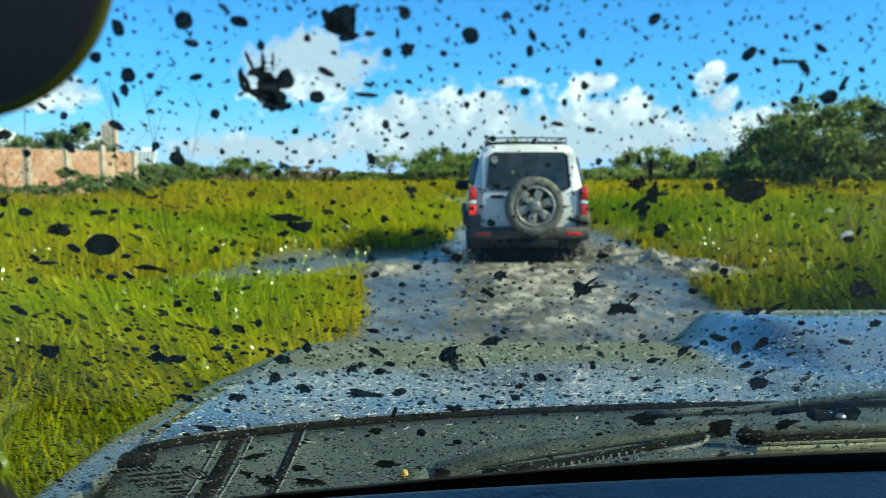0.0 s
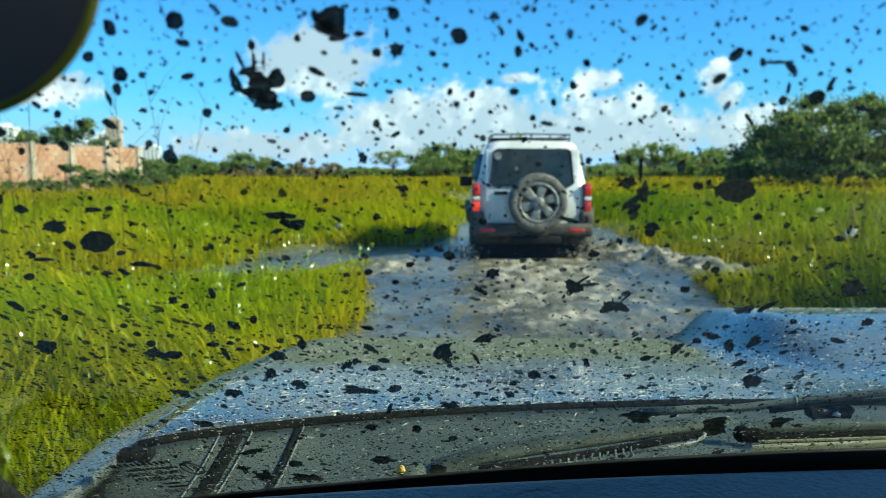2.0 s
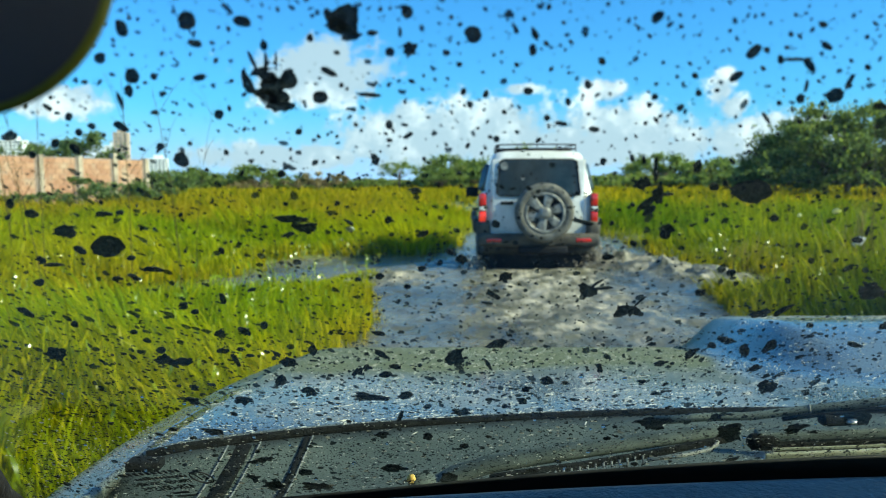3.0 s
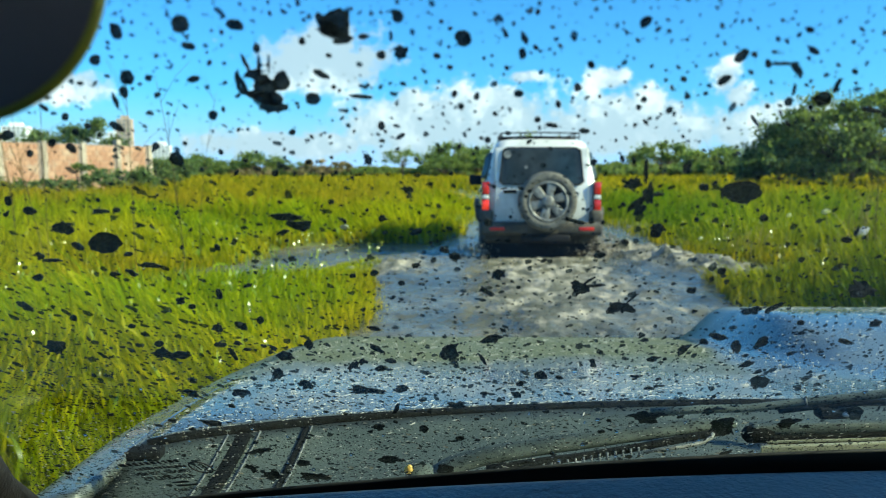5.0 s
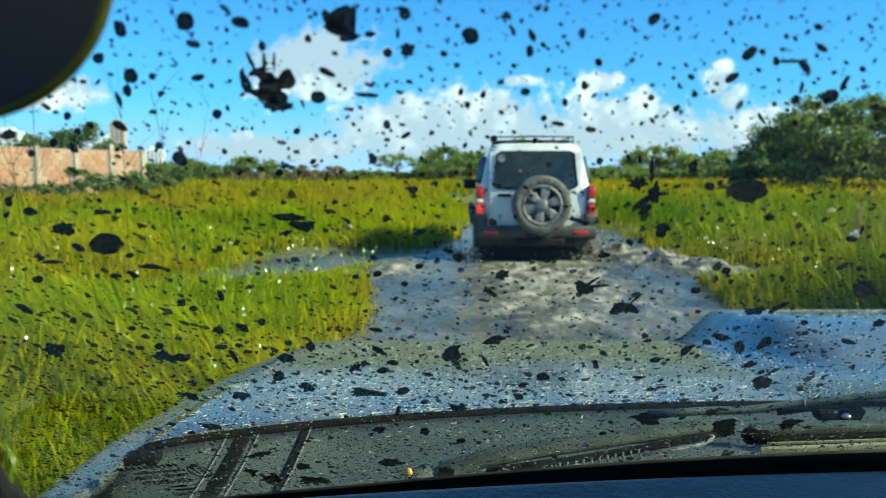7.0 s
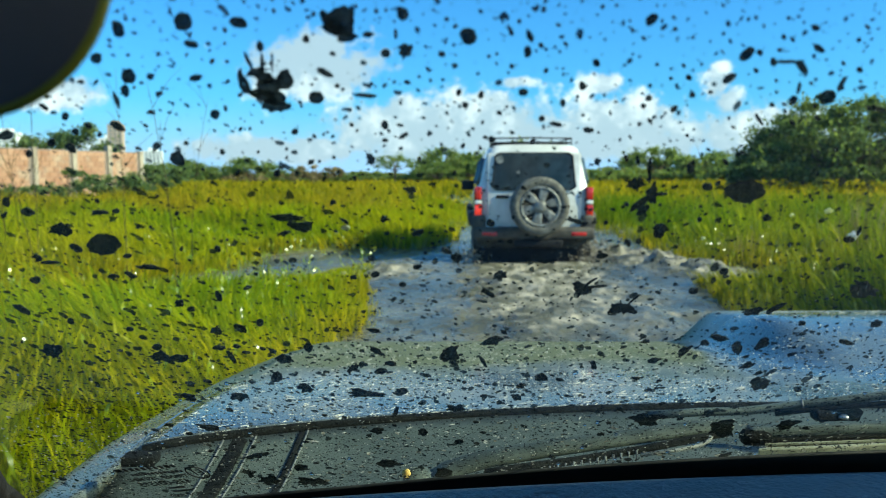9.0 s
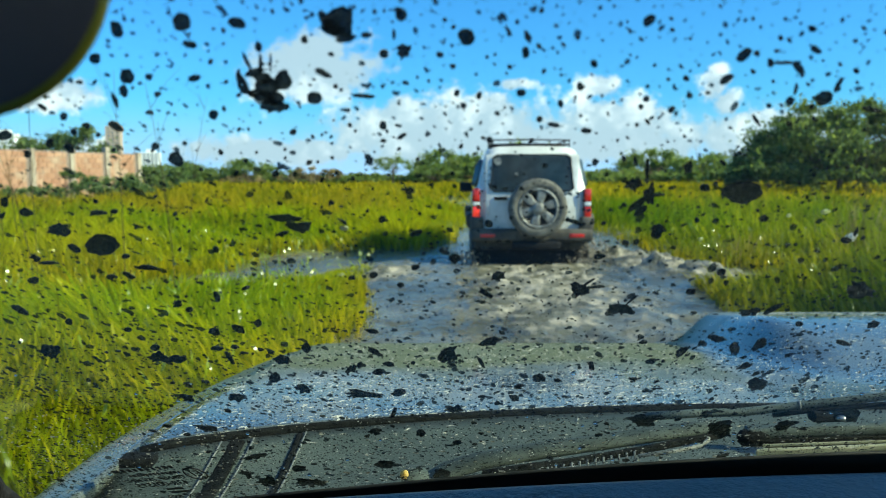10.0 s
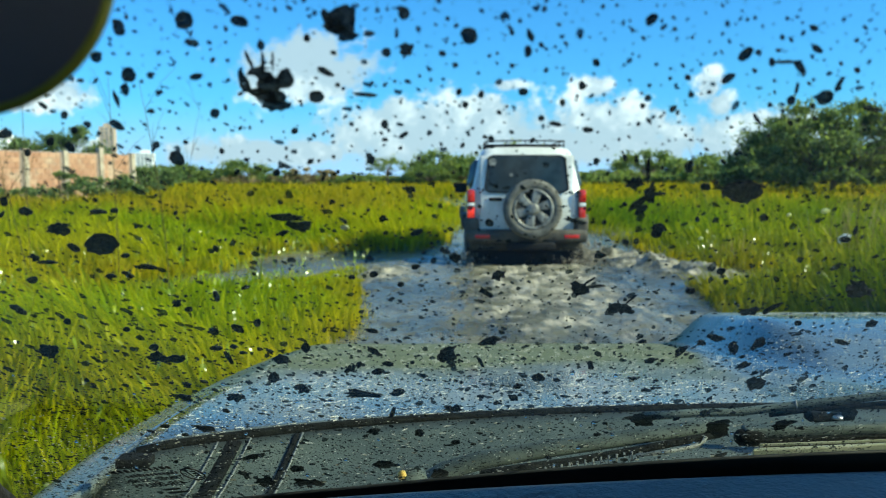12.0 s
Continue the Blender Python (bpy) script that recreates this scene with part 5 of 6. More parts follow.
blot(-91.3, 339.2, 1.0, 0.9, 83)
burst(-106.3, 341.4, 2.1, 1.3, 16)
blot(-101.8, 341.4, 2.6, 1.0, 43)
burst(-84.8, 336.5, 2.9, 1.6, 43)
blot(-65.7, 349.3, 2.2, 1.4, 59)
burst(-63.1, 341.5, 2.2, 1.1, 36)
burst(-72.4, 351.6, 1.5, 0.6, 46)
blot(-65.5, 353.1, 1.0, 0.7, 46)
burst(-60.6, 355.7, 1.0, 0.7, 28)
blot(-118.8, 335.4, 1.6, 1.4, 83)
burst(-127.9, 331.6, 2.6, 1.1, 44)
burst(-108.6, 319.0, 2.0, 1.5, 60)
burst(-89.4, 328.9, 2.2, 1.6, 23)
burst(-92.9, 322.9, 1.7, 1.3, -61)
blot(-93.6, 311.6, 2.2, 1.1, 53)
burst(-82.4, 315.1, 2.1, 1.6, 87)
burst(-71.6, 310.6, 2.9, 1.9, 86)
burst(-66.1, 330.6, 1.9, 1.4, 85)
blot(-63.5, 321.4, 1.9, 1.0, 48)
blot(-60.5, 321.5, 1.4, 1.0, 82)
blot(-40.8, 317.9, 2.0, 1.1, -73)
blot(-34.9, 317.9, 1.5, 0.9, 42)
burst(-37.7, 318.9, 1.2, 0.8, 65)
blot(-50.6, 312.0, 1.4, 1.1, 75)
blot(-51.2, 307.8, 1.9, 0.8, 58)
blot(-60.0, 310.6, 1.4, 0.9, 48)
burst(-64.5, 306.4, 1.8, 1.6, -84)
blot(-69.0, 300.1, 3.3, 1.6, 56)
blot(-40.7, 305.9, 1.2, 1.1, 47)
blot(-55.7, 300.1, 4.1, 2.4, 62)
burst(-29.7, 297.5, 2.0, 1.3, -80)
blot(-30.9, 351.9, 1.9, 1.5, -27)
blot(-31.0, 339.6, 1.7, 1.6, 3)
blot(-29.5, 338.2, 1.3, 1.0, 46)
burst(-20.8, 340.5, 1.5, 1.0, -63)
blot(-17.1, 339.6, 1.4, 1.1, 68)
blot(-18.3, 316.1, 2.0, 1.3, -8)
burst(-13.5, 312.1, 1.8, 1.1, 54)
burst(-10.1, 340.8, 1.7, 1.1, -11)
blot(-6.7, 343.2, 1.0, 0.9, -29)
blot(-3.4, 341.7, 1.2, 0.9, -72)
blot(-7.6, 307.1, 2.1, 1.4, -83)
burst(-35.6, 307.9, 1.6, 1.3, -56)
blot(-35.1, 300.2, 2.0, 1.3, 61)
burst(-28.5, 323.1, 1.8, 1.5, 16)
burst(-26.9, 320.5, 1.7, 1.0, 62)
blot(-2.2, 366.9, 1.0, 0.7, 46)
blot(-17.5, 366.5, 1.4, 1.1, -82)
blot(-14.9, 366.9, 0.9, 0.9, -78)
blot(-22.9, 368.2, 1.4, 0.9, -53)
blot(-45.0, 366.8, 1.5, 1.0, -75)
burst(-48.8, 368.1, 0.9, 0.7, 14)
blot(-42.9, 331.4, 1.4, 0.8, -73)
blot(-60.5, 336.1, 2.2, 1.0, 35)
blot(-106.2, 311.8, 2.1, 1.2, 48)
blot(-80.2, 302.1, 2.2, 1.5, -81)
blot(-121.7, 285.2, 2.4, 1.8, 63)
burst(-109.6, 283.3, 2.0, 1.1, 80)
blot(-99.8, 287.8, 2.1, 1.0, 37)
blot(-95.7, 277.7, 3.1, 1.6, 53)
burst(-103.1, 280.0, 1.5, 0.9, 56)
blot(-112.2, 269.8, 3.3, 1.5, 53)
burst(-107.6, 269.8, 1.7, 1.0, 48)
burst(-100.1, 255.6, 3.3, 1.5, 61)
blot(-86.3, 255.7, 4.4, 2.4, -89)
blot(-81.4, 261.3, 1.5, 1.2, 68)
burst(-93.4, 267.4, 2.1, 1.2, 54)
burst(-83.0, 284.7, 1.3, 1.0, 68)
burst(-38.8, 284.1, 2.9, 2.6, 79)
blot(-42.5, 281.5, 1.8, 0.9, 65)
blot(-26.4, 279.3, 1.9, 1.3, 63)
blot(-70.3, 255.3, 1.8, 0.9, 67)
burst(-58.7, 260.2, 2.0, 1.2, 68)
burst(-158.2, 276.9, 4.4, 2.0, 43)
blot(1.3, 363.9, 1.4, 1.3, -38)
blot(3.7, 361.5, 1.5, 1.1, 38)
blot(1.0, 355.9, 1.3, 0.7, 59)
burst(-0.1, 351.8, 2.5, 1.7, -65)
burst(3.6, 347.2, 1.9, 1.7, -38)
blot(16.4, 364.0, 1.0, 0.8, 77)
burst(21.0, 363.2, 1.5, 1.2, 70)
blot(31.8, 361.9, 1.6, 0.9, -16)
blot(38.4, 357.8, 1.7, 1.1, 63)
blot(33.3, 352.5, 1.0, 0.8, 58)
burst(34.5, 355.4, 1.7, 0.9, -40)
blot(15.6, 351.7, 1.0, 0.8, -22)
blot(13.4, 350.8, 1.2, 0.8, 35)
burst(20.1, 347.2, 1.5, 1.4, -58)
burst(19.3, 344.6, 0.9, 0.8, -63)
blot(30.1, 345.5, 1.8, 1.2, 61)
blot(35.3, 344.0, 1.0, 0.8, 56)
blot(37.9, 341.8, 1.4, 0.9, 81)
blot(40.6, 335.0, 1.4, 1.0, 76)
burst(48.5, 335.7, 1.2, 0.8, 81)
blot(19.6, 330.9, 1.0, 0.9, -81)
blot(17.5, 328.4, 1.9, 1.6, -45)
blot(30.7, 325.8, 2.5, 2.1, -71)
blot(12.5, 324.2, 1.5, 0.8, 63)
blot(13.7, 317.3, 1.8, 1.2, -36)
blot(6.6, 313.5, 2.5, 1.5, 62)
blot(11.1, 309.7, 1.3, 1.1, 26)
blot(12.3, 312.2, 1.4, 1.0, -42)
blot(3.9, 300.3, 1.3, 1.2, 7)
blot(29.0, 315.7, 2.8, 1.4, 51)
blot(36.2, 312.2, 1.4, 1.0, -36)
blot(54.9, 306.2, 1.3, 1.0, -43)
burst(56.7, 316.3, 1.2, 1.0, 76)
blot(59.7, 317.4, 1.7, 0.8, -48)
blot(61.4, 323.3, 1.7, 1.3, -90)
burst(64.7, 324.4, 2.8, 1.7, -51)
blot(70.7, 330.1, 2.9, 2.1, 66)
burst(61.1, 331.2, 2.3, 1.8, -63)
burst(61.4, 339.6, 1.2, 1.1, 87)
burst(61.7, 347.8, 1.2, 1.1, 85)
blot(66.9, 342.4, 1.2, 1.1, -61)
blot(69.4, 347.4, 1.8, 1.0, -40)
blot(74.4, 347.8, 1.1, 0.8, 86)
blot(79.2, 352.3, 1.9, 0.6, -46)
burst(77.6, 358.9, 1.1, 0.8, 69)
blot(69.5, 357.5, 1.1, 0.8, -9)
blot(63.8, 360.5, 1.6, 1.2, -10)
blot(62.7, 364.3, 1.7, 0.8, -26)
blot(55.9, 357.3, 1.9, 1.0, -39)
blot(52.1, 360.4, 1.4, 0.8, -50)
blot(50.9, 363.3, 0.8, 0.7, -47)
blot(60.3, 360.8, 0.9, 0.8, -9)
blot(46.5, 368.4, 1.0, 0.7, -22)
blot(42.9, 368.0, 1.2, 1.1, 74)
blot(27.3, 367.0, 1.8, 1.4, 71)
burst(25.5, 367.4, 1.1, 0.7, -8)
blot(79.9, 337.0, 1.5, 1.2, 3)
blot(88.6, 325.9, 1.5, 0.8, 87)
burst(91.1, 321.9, 1.4, 0.9, -29)
burst(103.9, 318.3, 1.8, 1.2, -46)
blot(99.9, 331.8, 2.1, 1.6, -57)
blot(97.9, 341.6, 1.3, 1.0, -72)
blot(99.5, 337.0, 1.4, 0.8, -49)
burst(104.9, 329.0, 2.1, 1.1, -53)
blot(108.8, 324.0, 2.7, 1.8, -44)
burst(90.8, 345.3, 2.5, 1.1, -43)
blot(95.0, 353.1, 1.7, 1.0, -4)
blot(89.6, 352.3, 1.9, 1.8, -2)
blot(97.2, 357.0, 2.1, 1.0, -43)
burst(94.4, 357.8, 1.6, 1.4, -70)
blot(93.6, 364.2, 1.4, 1.1, -22)
burst(102.1, 361.0, 2.6, 1.7, -26)
burst(115.6, 356.7, 1.5, 1.3, -86)
blot(116.1, 361.2, 2.5, 0.9, -33)
blot(114.8, 348.2, 1.8, 1.0, -32)
blot(122.7, 341.2, 1.3, 0.8, -23)
blot(108.5, 340.5, 1.7, 0.9, -36)
blot(113.1, 331.2, 2.2, 1.7, -50)
blot(115.8, 326.0, 2.8, 1.4, -44)
burst(122.6, 332.4, 1.2, 1.0, -19)
burst(84.7, 364.4, 1.3, 0.9, -46)
burst(82.9, 363.8, 1.1, 0.9, -79)
blot(87.8, 361.5, 1.1, 0.8, -67)
blot(74.8, 368.4, 1.5, 0.7, -38)
blot(77.6, 318.2, 1.5, 1.1, -45)
blot(86.1, 311.6, 2.0, 0.9, -30)
blot(93.4, 305.5, 3.7, 1.5, -51)
blot(97.6, 310.2, 2.3, 1.1, -34)
blot(94.1, 294.9, 2.6, 1.6, -84)
blot(73.9, 302.5, 1.3, 1.0, -46)
blot(93.1, 273.9, 3.2, 1.9, -83)
blot(59.4, 272.1, 2.4, 1.6, 82)
burst(69.7, 259.5, 4.5, 2.9, -60)
blot(65.0, 282.8, 2.2, 1.8, -39)
blot(113.4, 279.7, 2.0, 1.2, -49)

for k in range(100):
    gy_ = SPLATS.uniform(-40, 190)
    gw = SPLATS.uniform(2.0, 4.6)
    (burst if k % 3 else streak)(SPLATS.uniform(-270, 270) * (1 - max(0.0, gy_) / 420), gy_, gw, gw * SPLATS.uniform(0.7, 1.6), SPLATS.uniform(-30, 60))

tagged(part("small_mud_splats", small_splats, M_MUD, screen, "small dark drops of dried mud", smooth=False), kind="stuff")


def specks(name, label, n, x0, x1, y0, y1, small, large, material, seed, lift=0.0004, stretch=1.0, bias=1.35):
    """Fine ragged specks on the glass."""
    rng = np.random.default_rng(seed)
    k = 7
    # the higher up the glass, the nearer the lens and the narrower the part that is seen
    y = y1 - (y1 - y0) * rng.uniform(0, 1, n) ** bias
    span = 1.0 - 0.55 * (y - y0) / max(0.3, 0.37 - y0)
    x = rng.uniform(x0, x1, n) * np.clip(span, 0.35, 1)
    size = np.clip(np.exp(rng.normal(math.log(small), 0.55, n)), small * 0.4, large) * np.clip(span, 0.5, 1)
    ang = rng.uniform(0, 6.28, n)
    asp = rng.uniform(0.7, 1.9, n)
    turn = rng.normal(0.35, 0.5, n)
    vs = [np.stack([x, y, np.full(n, -lift - 0.0004)], 1)]
    for i in range(k):
        a = ang + 2 * math.pi * i / k
        r = size * rng.uniform(0.6, 1.25, n)
        ex, ey = np.cos(a) * r * stretch, np.sin(a) * r * asp
        vs.append(np.stack([x + ex * np.cos(turn) - ey * np.sin(turn), y + ex * np.sin(turn) + ey * np.cos(turn), np.full(n, -lift)], 1))
    v = np.stack(vs, 1).reshape(-1, 3)
    o = (np.arange(n) * (k + 1))[:, None]
    t = np.concatenate([o + np.array([[0, 1 + i, 1 + (i + 1) % k]]) for i in range(k)], 0)
    ob = new(name, arrays(name, v, t, material))
    ob.parent = screen
    tagged(ob, label, kind="stuff")


specks("mud_specks", "fine dark specks of dried mud", 3400, -0.27, 0.27, 0.10, 0.375, 0.00066, 0.0024, M_MUD, 3)
specks("mud_specks", "fine dark specks of dried mud", 10500, -0.30, 0.30, -0.06, 0.19, 0.00050, 0.0024, M_MUD, 5, bias=0.8)
specks("mud_specks", "finest dark specks of dried mud", 9000, -0.30, 0.30, -0.06, 0.13, 0.00033, 0.0010, M_MUD, 7, bias=0.8)
specks("mud_specks", "scattered dark specks of dried mud", 2400, -0.27, 0.27, 0.10, 0.30, 0.00072, 0.0026, M_MUD, 13, bias=1.0)
specks("silt_flecks", "pale flecks of dried silt", 1500, -0.30, 0.29, -0.04, 0.10, 0.00042, 0.0013, M_PALE, 9, 0.0005, 1.8, 0.9)


drop_mesh = mesh_of("water_drop", lathe([(0.0010, 0.0), (0.00095, -0.0003), (0.0007, -0.0006), (0.00035, -0.00078), (0.00004, -0.00082)], 12), M_GLASS)
rng_d = random.Random(31)
for k in range(70):
    ob = new("water_drop", drop_mesh)
    ob.parent = screen
    sc = rng_d.uniform(0.6, 1.5)
    ob.matrix_basis = pose(rng_d.uniform(-0.26, 0.24), rng_d.uniform(0.0, 0.15), -0.0002) @ Matrix.Diagonal((sc, sc * 1.2, sc, 1))

for sx_, sy_, sw, sh in ((-35.7, 269.0, 3.2, 2.6), (125.5, 276.7, 1.8, 1.6), (137.8, 279.1, 3.0, 2.6), (97.7, 262.2, 1.7, 1.6)):
    part("silt_spot", splat_mesh(sw / 1000, sh / 1000, 0.12, 0, SPLATS.random()), M_MILK, screen, "pale milky spot", m=pose(sx_ / 1000, sy_ / 1000, -0.0004, 0, 0, 10), smooth=False)


def bonnet_flecks(n, seed):
    """Pale dried splashes and scratches lying on the bonnet and cowl."""
    rng = random.Random(seed)
    bm = bmesh.new()
    for k in range(n):
        if k % 14:
            c = hood_point(rng.uniform(0, 0.92), rng.random() ** 1.6 * 0.8)
        else:
            c = cowl_point(rng.uniform(0, 0.6), rng.uniform(0.05, 0.95))
        c = c + Vector((0, 0, 0.0012))
        r = rng.choice((0.0003, 0.0003, 0.0004, 0.0005, 0.0006, 0.0009))
        a, st = rng.gauss(0.5, 0.4), rng.choice((1.0, 1.5, 2.5, 5.0, 9.0))
        vs_ = []
        for i in range(6):
            t = 2 * math.pi * i / 6
            q = rng.uniform(0.6, 1.2) * r
            ex, ey = math.cos(t) * q * st, math.sin(t) * q
            vs_.append(bm.verts.new(c + Vector((ex * math.cos(a) - ey * math.sin(a), ex * math.sin(a) + ey * math.cos(a), 0))))
        top = bm.verts.new(c + Vector((0, 0, 0.0006)))
        for i in range(6):
            bm.faces.new((vs_[i], vs_[(i + 1) % 6], top))
    ob = part("silt_flecks", bm, M_PALE, own, "pale flecks of dried splashes", smooth=False)
    tagged(ob, kind="stuff")


# maker's marks on the glass, seen from behind
mark = part("glass_mark", box(0.0044, 0.0046, 0.0003, 0.0, (-0.0180, 0, 0)), M_BLACK, screen, "black safety marks on glass", smooth=False, m=pose(-0.191, 0.012, -0.0003, 0, 0, 14))
rng_m = random.Random(3)
for row, count, tall in ((0.0, 9, 0.0046), (-0.0095, 13, 0.0034)):
    for k in range(count):
        bw = 0.0375 / count
        part("mark_bar", box(bw * rng_m.uniform(0.45, 0.75), tall, 0.0003, 0.0, (-0.0150 + (k + 0.6) * bw, row, 0)), M_BLACK, mark, smooth=False)
part("mark_bar", box(0.0120, 0.0028, 0.0003, 0.0, (0.0020, -0.0385, 0)), M_BLACK, mark, smooth=False)
part("mark_bar", box(0.0150, 0.0028, 0.0003, 0.0, (0.0030, -0.0450, 0)), M_BLACK, mark, smooth=False)
part("mark_ring", tube([(0.0300 + 0.0066 * math.cos(a), -0.0150 + 0.0105 * math.sin(a), 0) for a in np.linspace(0, 2 * math.pi, 29)], 0.0005, 5), M_BLACK, mark)


def lettering(body, x, y, size, tall):
    """A line of small print, mirrored because it is read from outside."""
    c = bpy.data.curves.new("lettering", "FONT")
    c.body, c.size, c.align_x, c.align_y, c.offset = body, size, "CENTER", "CENTER", 0.00022
    c.materials.append(M_BLACK)
    ob = new("lettering", c)
    ob.parent = mark
    ob.matrix_basis = pose(x, y, 0) @ Matrix.Diagonal((-1, tall, 1, 1))


lettering("TRANSP. 75% MIN.", 0.0, -0.0185, 0.0052, 1.5)
lettering("43R-001585", -0.001, -0.0285, 0.0076, 1.5)
lettering("OCP N\u00b0 0003", 0.004, -0.0545, 0.0052, 1.5)
lettering("E1", 0.0300, -0.0150, 0.0080, 1.7)

# cowl between bonnet and glass
def cowl_point(u, v):
    x = -0.285 + u * 1.50
    y0, z0 = 0.552, -0.250 + 0.06 * min(x, 0.4)
    y1 = rear_edge(x) - 0.012
    z1 = bonnet_height(x, y1) - 0.003
    return Vector((x, y0 + (y1 - y0) * v, z0 + (z1 - z0) * v - 0.010 * math.sin(math.pi * v)))


cowl = part("cowl_panel", sheet(cowl_point, 60, 10, 0.006), M_PLASTIC, own, "grey plastic cowl panel")


def cowl_line(x, lift):
    """Points that run across the cowl from the glass to the bonnet."""
    return [cowl_point((x - 0.012 * (0.5 - v) + 0.285) / 1.5, v) + Vector((0, 0, lift)) for v in np.linspace(0.02, 0.98, 8)]


part("cowl_groove", tube(cowl_line(-0.195, 0.0005), 0.0075, 8, 1.0, 0.28), M_GRIT, cowl, "wide dark groove")
part("cowl_groove", tube(cowl_line(-0.141, 0.001), 0.0028, 6, 1.0, 0.7), M_GRIT, cowl, "thin dark groove")
for x in (-0.2085, -0.181, -0.1355):
    part("cowl_rib", tube(cowl_line(x, 0.002), 0.0009, 6), M_DULL, cowl, "pale worn edge")
part("hinge_cover", box(0.026, 0.018, 0.008, 0.003, (-0.236, 0.602, -0.2175)), M_GRIT, cowl, "dark bonnet hinge cover")
part("nozzle", lathe([(0.011, 0), (0.0105, 0.006), (0.007, 0.009), (0.003, 0.010)], 18), M_PLASTIC, cowl, "round washer nozzle", m=pose(-0.0207, 0.584, -0.2275, 25, 0, 0))
# wiper arms and blade
arm = part("wiper_arm", tube([(-0.024, 0.598, -0.2420), (0.004, 0.602, -0.2260), (0.030, 0.606, -0.2195), (0.078, 0.616, -0.2150), (0.148, 0.630, -0.2100), (0.212, 0.645, -0.2062), (0.235, 0.650, -0.2055)], 0.0145, 12, 0.75, 0.42), M_COVER, own, "flat grey wiper arm")
part("arm_channel", tube([(0.030, 0.584, -0.2220), (0.066, 0.588, -0.2180), (0.100, 0.592, -0.2150), (0.150, 0.600, -0.2095), (0.206, 0.613, -0.2035), (0.222, 0.617, -0.2020)], 0.0034, 8, 0.9), M_GRIT, arm, "black channel caked with grit")
part("arm_edge", tube([(0.150, 0.592, -0.2105), (0.180, 0.597, -0.2085), (0.198, 0.602, -0.2065), (0.206, 0.606, -0.2040), (0.208, 0.608, -0.2015)], 0.0016, 8), M_DULL, arm, "worn pale hook")
for k in range(13):
    x = 0.072 + k * 0.0062
    y, z = 0.580 + 0.2 * (x - 0.072), -0.2205 + 0.105 * (x - 0.072)
    part("spring_coil", tube([(x, y, z - 0.0030), (x + 0.0004, y - 0.002, z), (x + 0.0008, y + 0.001, z + 0.0042)], 0.0009, 5), M_DULL, arm, "pale spring coil")
arm2 = part("wiper_arm", tube([(0.188, 0.722, -0.2205), (0.235, 0.722, -0.2170), (0.277, 0.719, -0.2150), (0.323, 0.710, -0.2062), (0.395, 0.680, -0.1880), (0.60, 0.60, -0.135)], 0.0042, 10, 1.0, 0.9), M_BOW, own, "grey worn wiper arm")
# dark bar added in place of the shadow along the arm's lower side
part("arm_shade", tube([(0.300, 0.709, -0.2150), (0.330, 0.703, -0.2090), (0.395, 0.676, -0.1935), (0.60, 0.596, -0.141)], 0.0022, 8), M_GRIT, arm2, "black bar standing for shade under the arm")
part("pivot", box(0.036, 0.016, 0.010, 0.003, (0.348, 0.700, -0.2125)), M_GRIT, arm2)
part("pivot", lathe([(0.0055, 0), (0.0052, 0.002), (0.003, 0.0034), (0.001, 0.0036)], 14), M_METAL, arm2, "bright spindle cap", m=pose(0.354, 0.692, -0.213))
part("arm_band", lathe([(0.0046, -0.0008), (0.0049, 0), (0.0046, 0.0008)], 16), M_DULL, arm2, "worn metal band", m=pose(0.325, 0.7095, -0.2058, 0, 78, -22))
blade = part("wiper_blade", box(0.34, 0.014, 0.009, 0.003, (0.17, 0, 0.002)), M_BOW, own, "grey wiper blade bow", m=pose(0.2375, 0.610, -0.2005, 0, -4.0, -5.3))
part("blade_rubber", box(0.33, 0.006, 0.0028, 0.001, (0.170, -0.0075, -0.0024)), M_GRIT, blade, "black gritty rubber")
for dy, dz in ((-0.0115, -0.0046), (-0.0125, -0.0074)):
    part("blade_strip", box(0.325, 0.0018, 0.0020, 0.0004, (0.172, dy, dz)), M_STRIP, blade, "thin beige strip")
part("blade_gap", box(0.325, 0.0012, 0.0072, 0.0003, (0.172, dy + 0.0022, -0.0066)), M_BLACK, blade, "dark gap between strips")
part("blade_shoe", lathe([(0.0030, -0.011), (0.0062, -0.008), (0.0070, -0.002), (0.0070, 0.006), (0.0050, 0.012)], 16), M_GRIT, blade, "round gritty end piece", m=pose(0.004, -0.003, -0.001, 0, 90, 0))
part("cowl_strip", box(0.34, 0.003, 0.0115, 0.001, (0.17, 0, 0.0)), M_STRIP, own, "pale beige strip at the foot of the glass", m=pose(0.2350, 0.583, -0.2075, 18, -4.3, -4.5))
part("cowl_strip", box(0.26, 0.003, 0.0030, 0.001, (0.17, 0, 0)), M_DASH, own, "dark blue glossy strip", m=pose(0.2350, 0.576, -0.2125, 18, -4.3, -4.5))

# dashboard, pillar, visor
def dash_point(u, v):
    x = LEFT + 0.03 + u * 1.68
    edge = -0.1773 + 0.060 * x - 0.07 * x * x if x < 0.3 else -0.1656 - 0.02 * (x - 0.3)
    return Vector((x, 0.45 - 0.30 * v, edge - 0.010 * (1 - min(1.0, v / 0.05)) ** 2 - 0.03 * v - 0.10 * max(0.0, v - 0.7) ** 2 / 0.09))


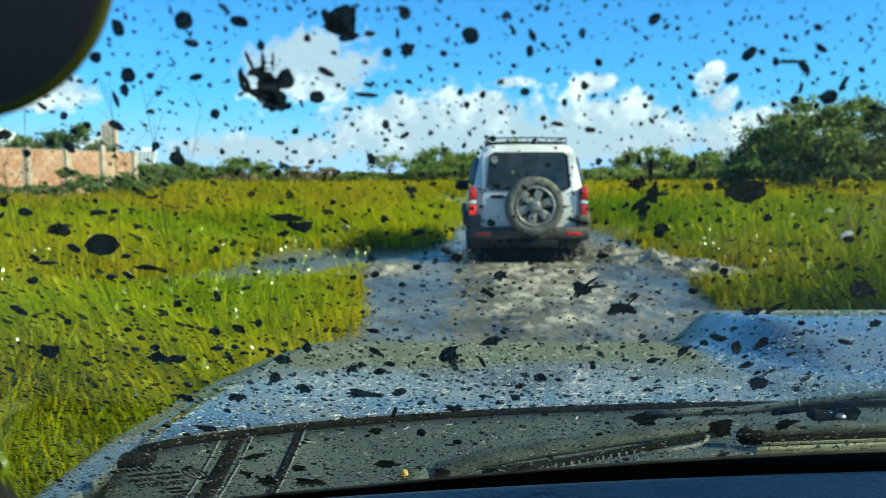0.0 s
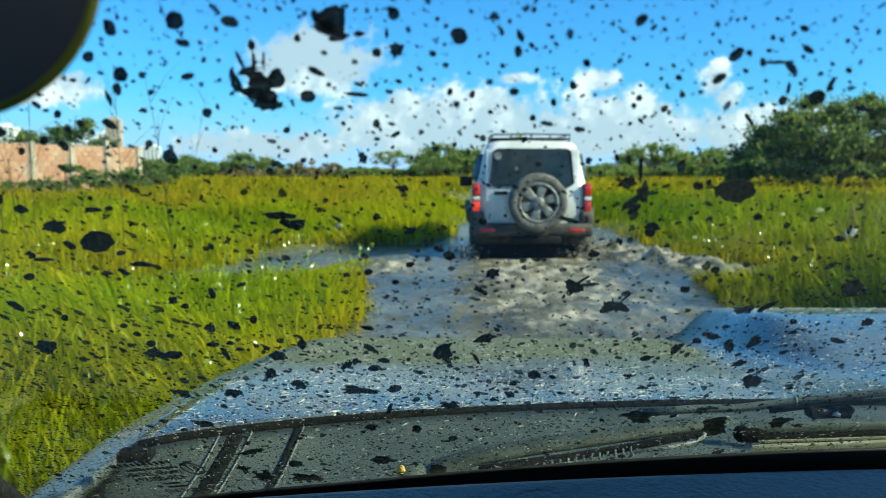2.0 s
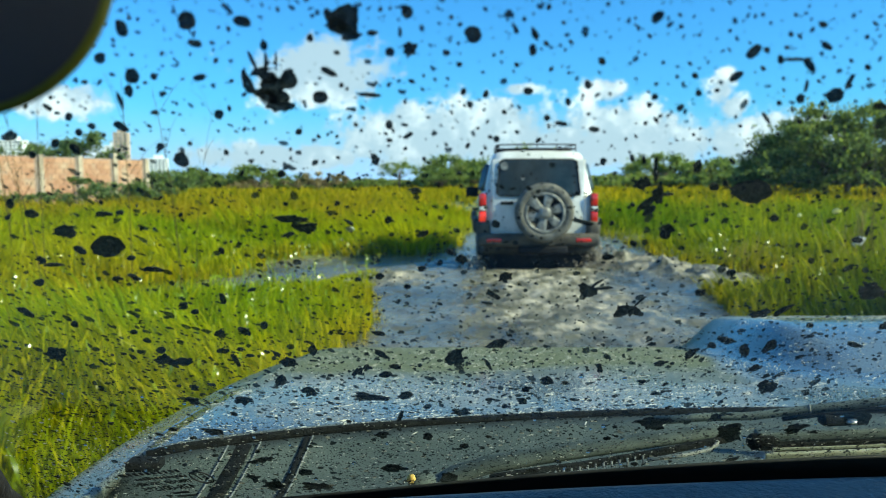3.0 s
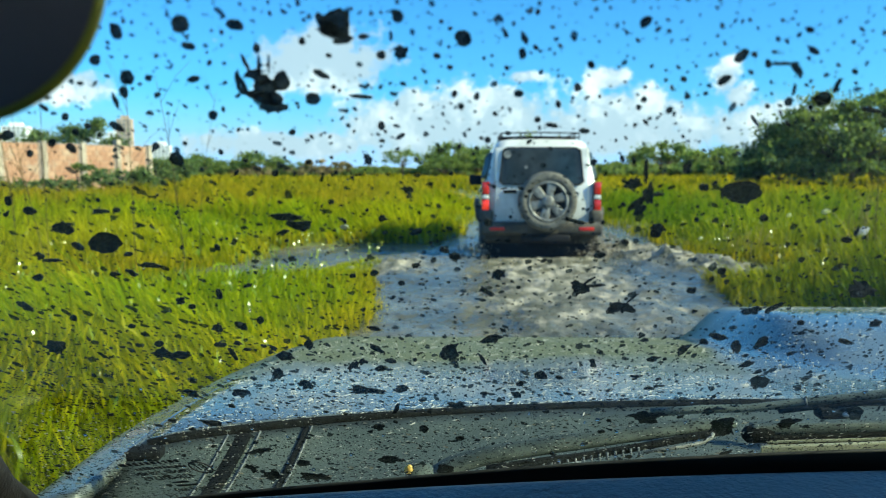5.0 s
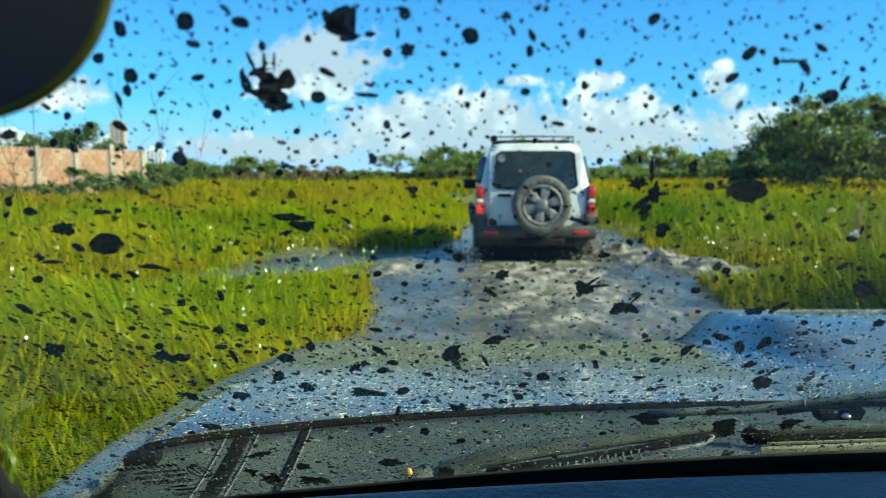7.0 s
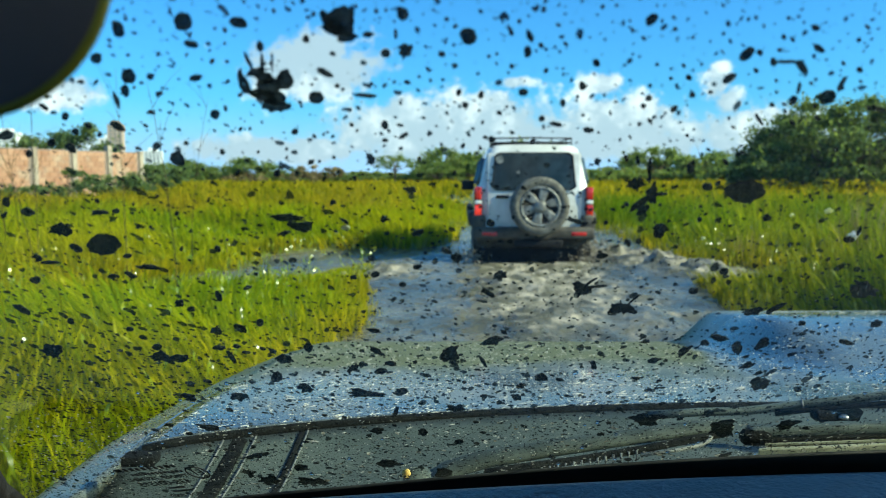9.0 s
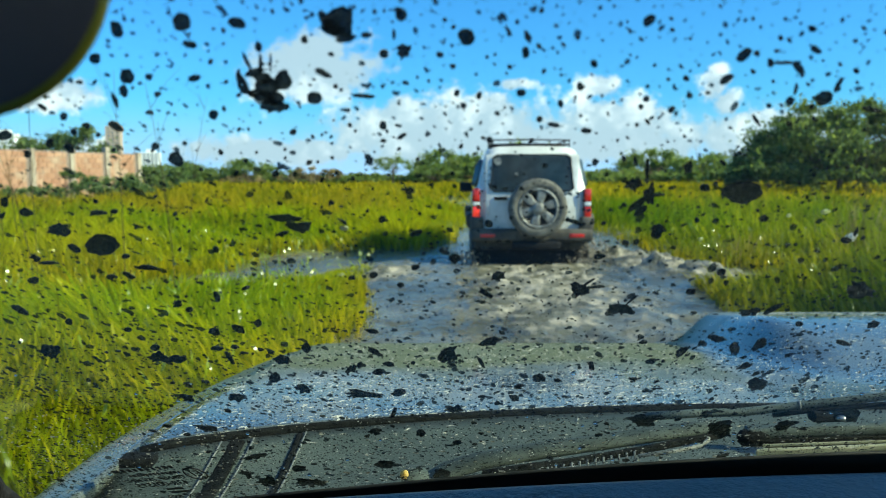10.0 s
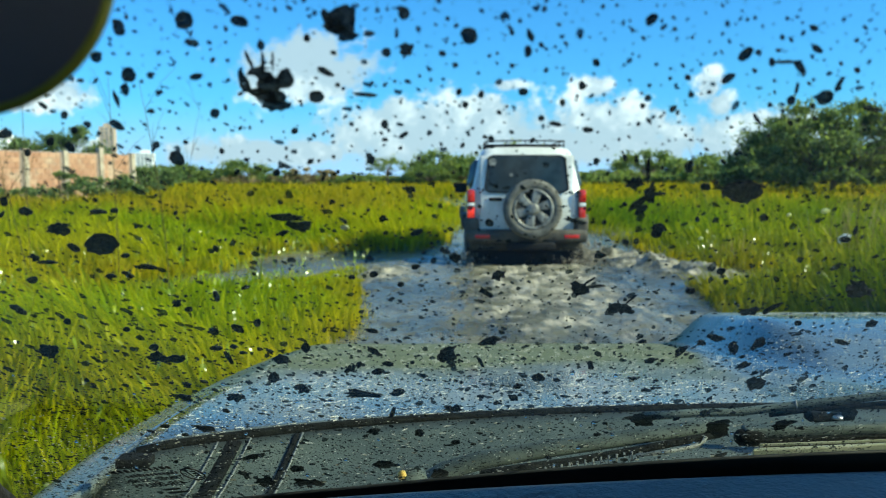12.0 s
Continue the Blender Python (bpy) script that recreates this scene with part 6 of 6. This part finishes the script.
bm = sheet(dash_point, 60, 40, 0.02)
part("dashboard", bm, M_DASH, own, "dark blue grained dashboard top")
part("pillar_trim", tube([(-0.304, 0.545, -0.245), (-0.301, 0.50, -0.206), (-0.290, 0.466, -0.172), (-0.292, 0.40, -0.115), (-0.297, 0.28, -0.01), (-0.30, 0.10, 0.14), (-0.30, 0.02, 0.20)], 0.016, 12), M_BLACK, own, "black windscreen pillar trim")
part("pillar_trim", tube([(1.26, 0.545, -0.245), (1.26, 0.40, -0.105), (1.26, 0.10, 0.15), (1.26, 0.03, 0.20)], 0.025, 10), M_BLACK, own, "black windscreen pillar trim")


def visor_outline(r, n=14):
    """The rounded lower corner of the visor, then its far edges."""
    pts = [(r * math.cos(a), r * math.sin(a)) for a in np.linspace(-math.pi / 2, 0, n)]
    return pts + [(r, 0.10), (-0.16, 0.10), (-0.16, -r)]


def slab(outline, thick, bevel):
    bm = bmesh.new()
    f = bm.faces.new([bm.verts.new((x, y, 0)) for x, y in outline])
    ext = bmesh.ops.extrude_face_region(bm, geom=[f])
    bmesh.ops.translate(bm, verts=[e for e in ext["geom"] if isinstance(e, bmesh.types.BMVert)], vec=(0, 0, thick))
    bmesh.ops.bevel(bm, geom=list(bm.edges), offset=bevel, segments=3, affect="EDGES", profile=0.5)
    return bm


visor_at = pose(-0.0945, 0.165, 0.0400, 84.6, 0, 0)
visor = part("sun_visor", slab(visor_outline(0.0288), 0.0045, 0.0012), M_VISOR, own, "black padded sun visor with a rounded corner", m=visor_at)
part("piping", tube([(x * 1.0, y * 1.0, 0.003) for x, y in visor_outline(0.0284)[:14]], 0.0014, 8), M_OLIVE, visor, "olive edge piping")
part("dry_flower", lathe([(0.0006, 0), (0.0034, 0.0006), (0.0022, 0.002), (0.0036, 0.0030), (0.0018, 0.0044), (0.0026, 0.0052), (0.0004, 0.0064)], 9), M_YELLOW, cowl, "small dry yellow flower head", m=pose(-0.0290, 0.578, -0.222, 20, 10, 0))
bonnet_flecks(6400, 23)
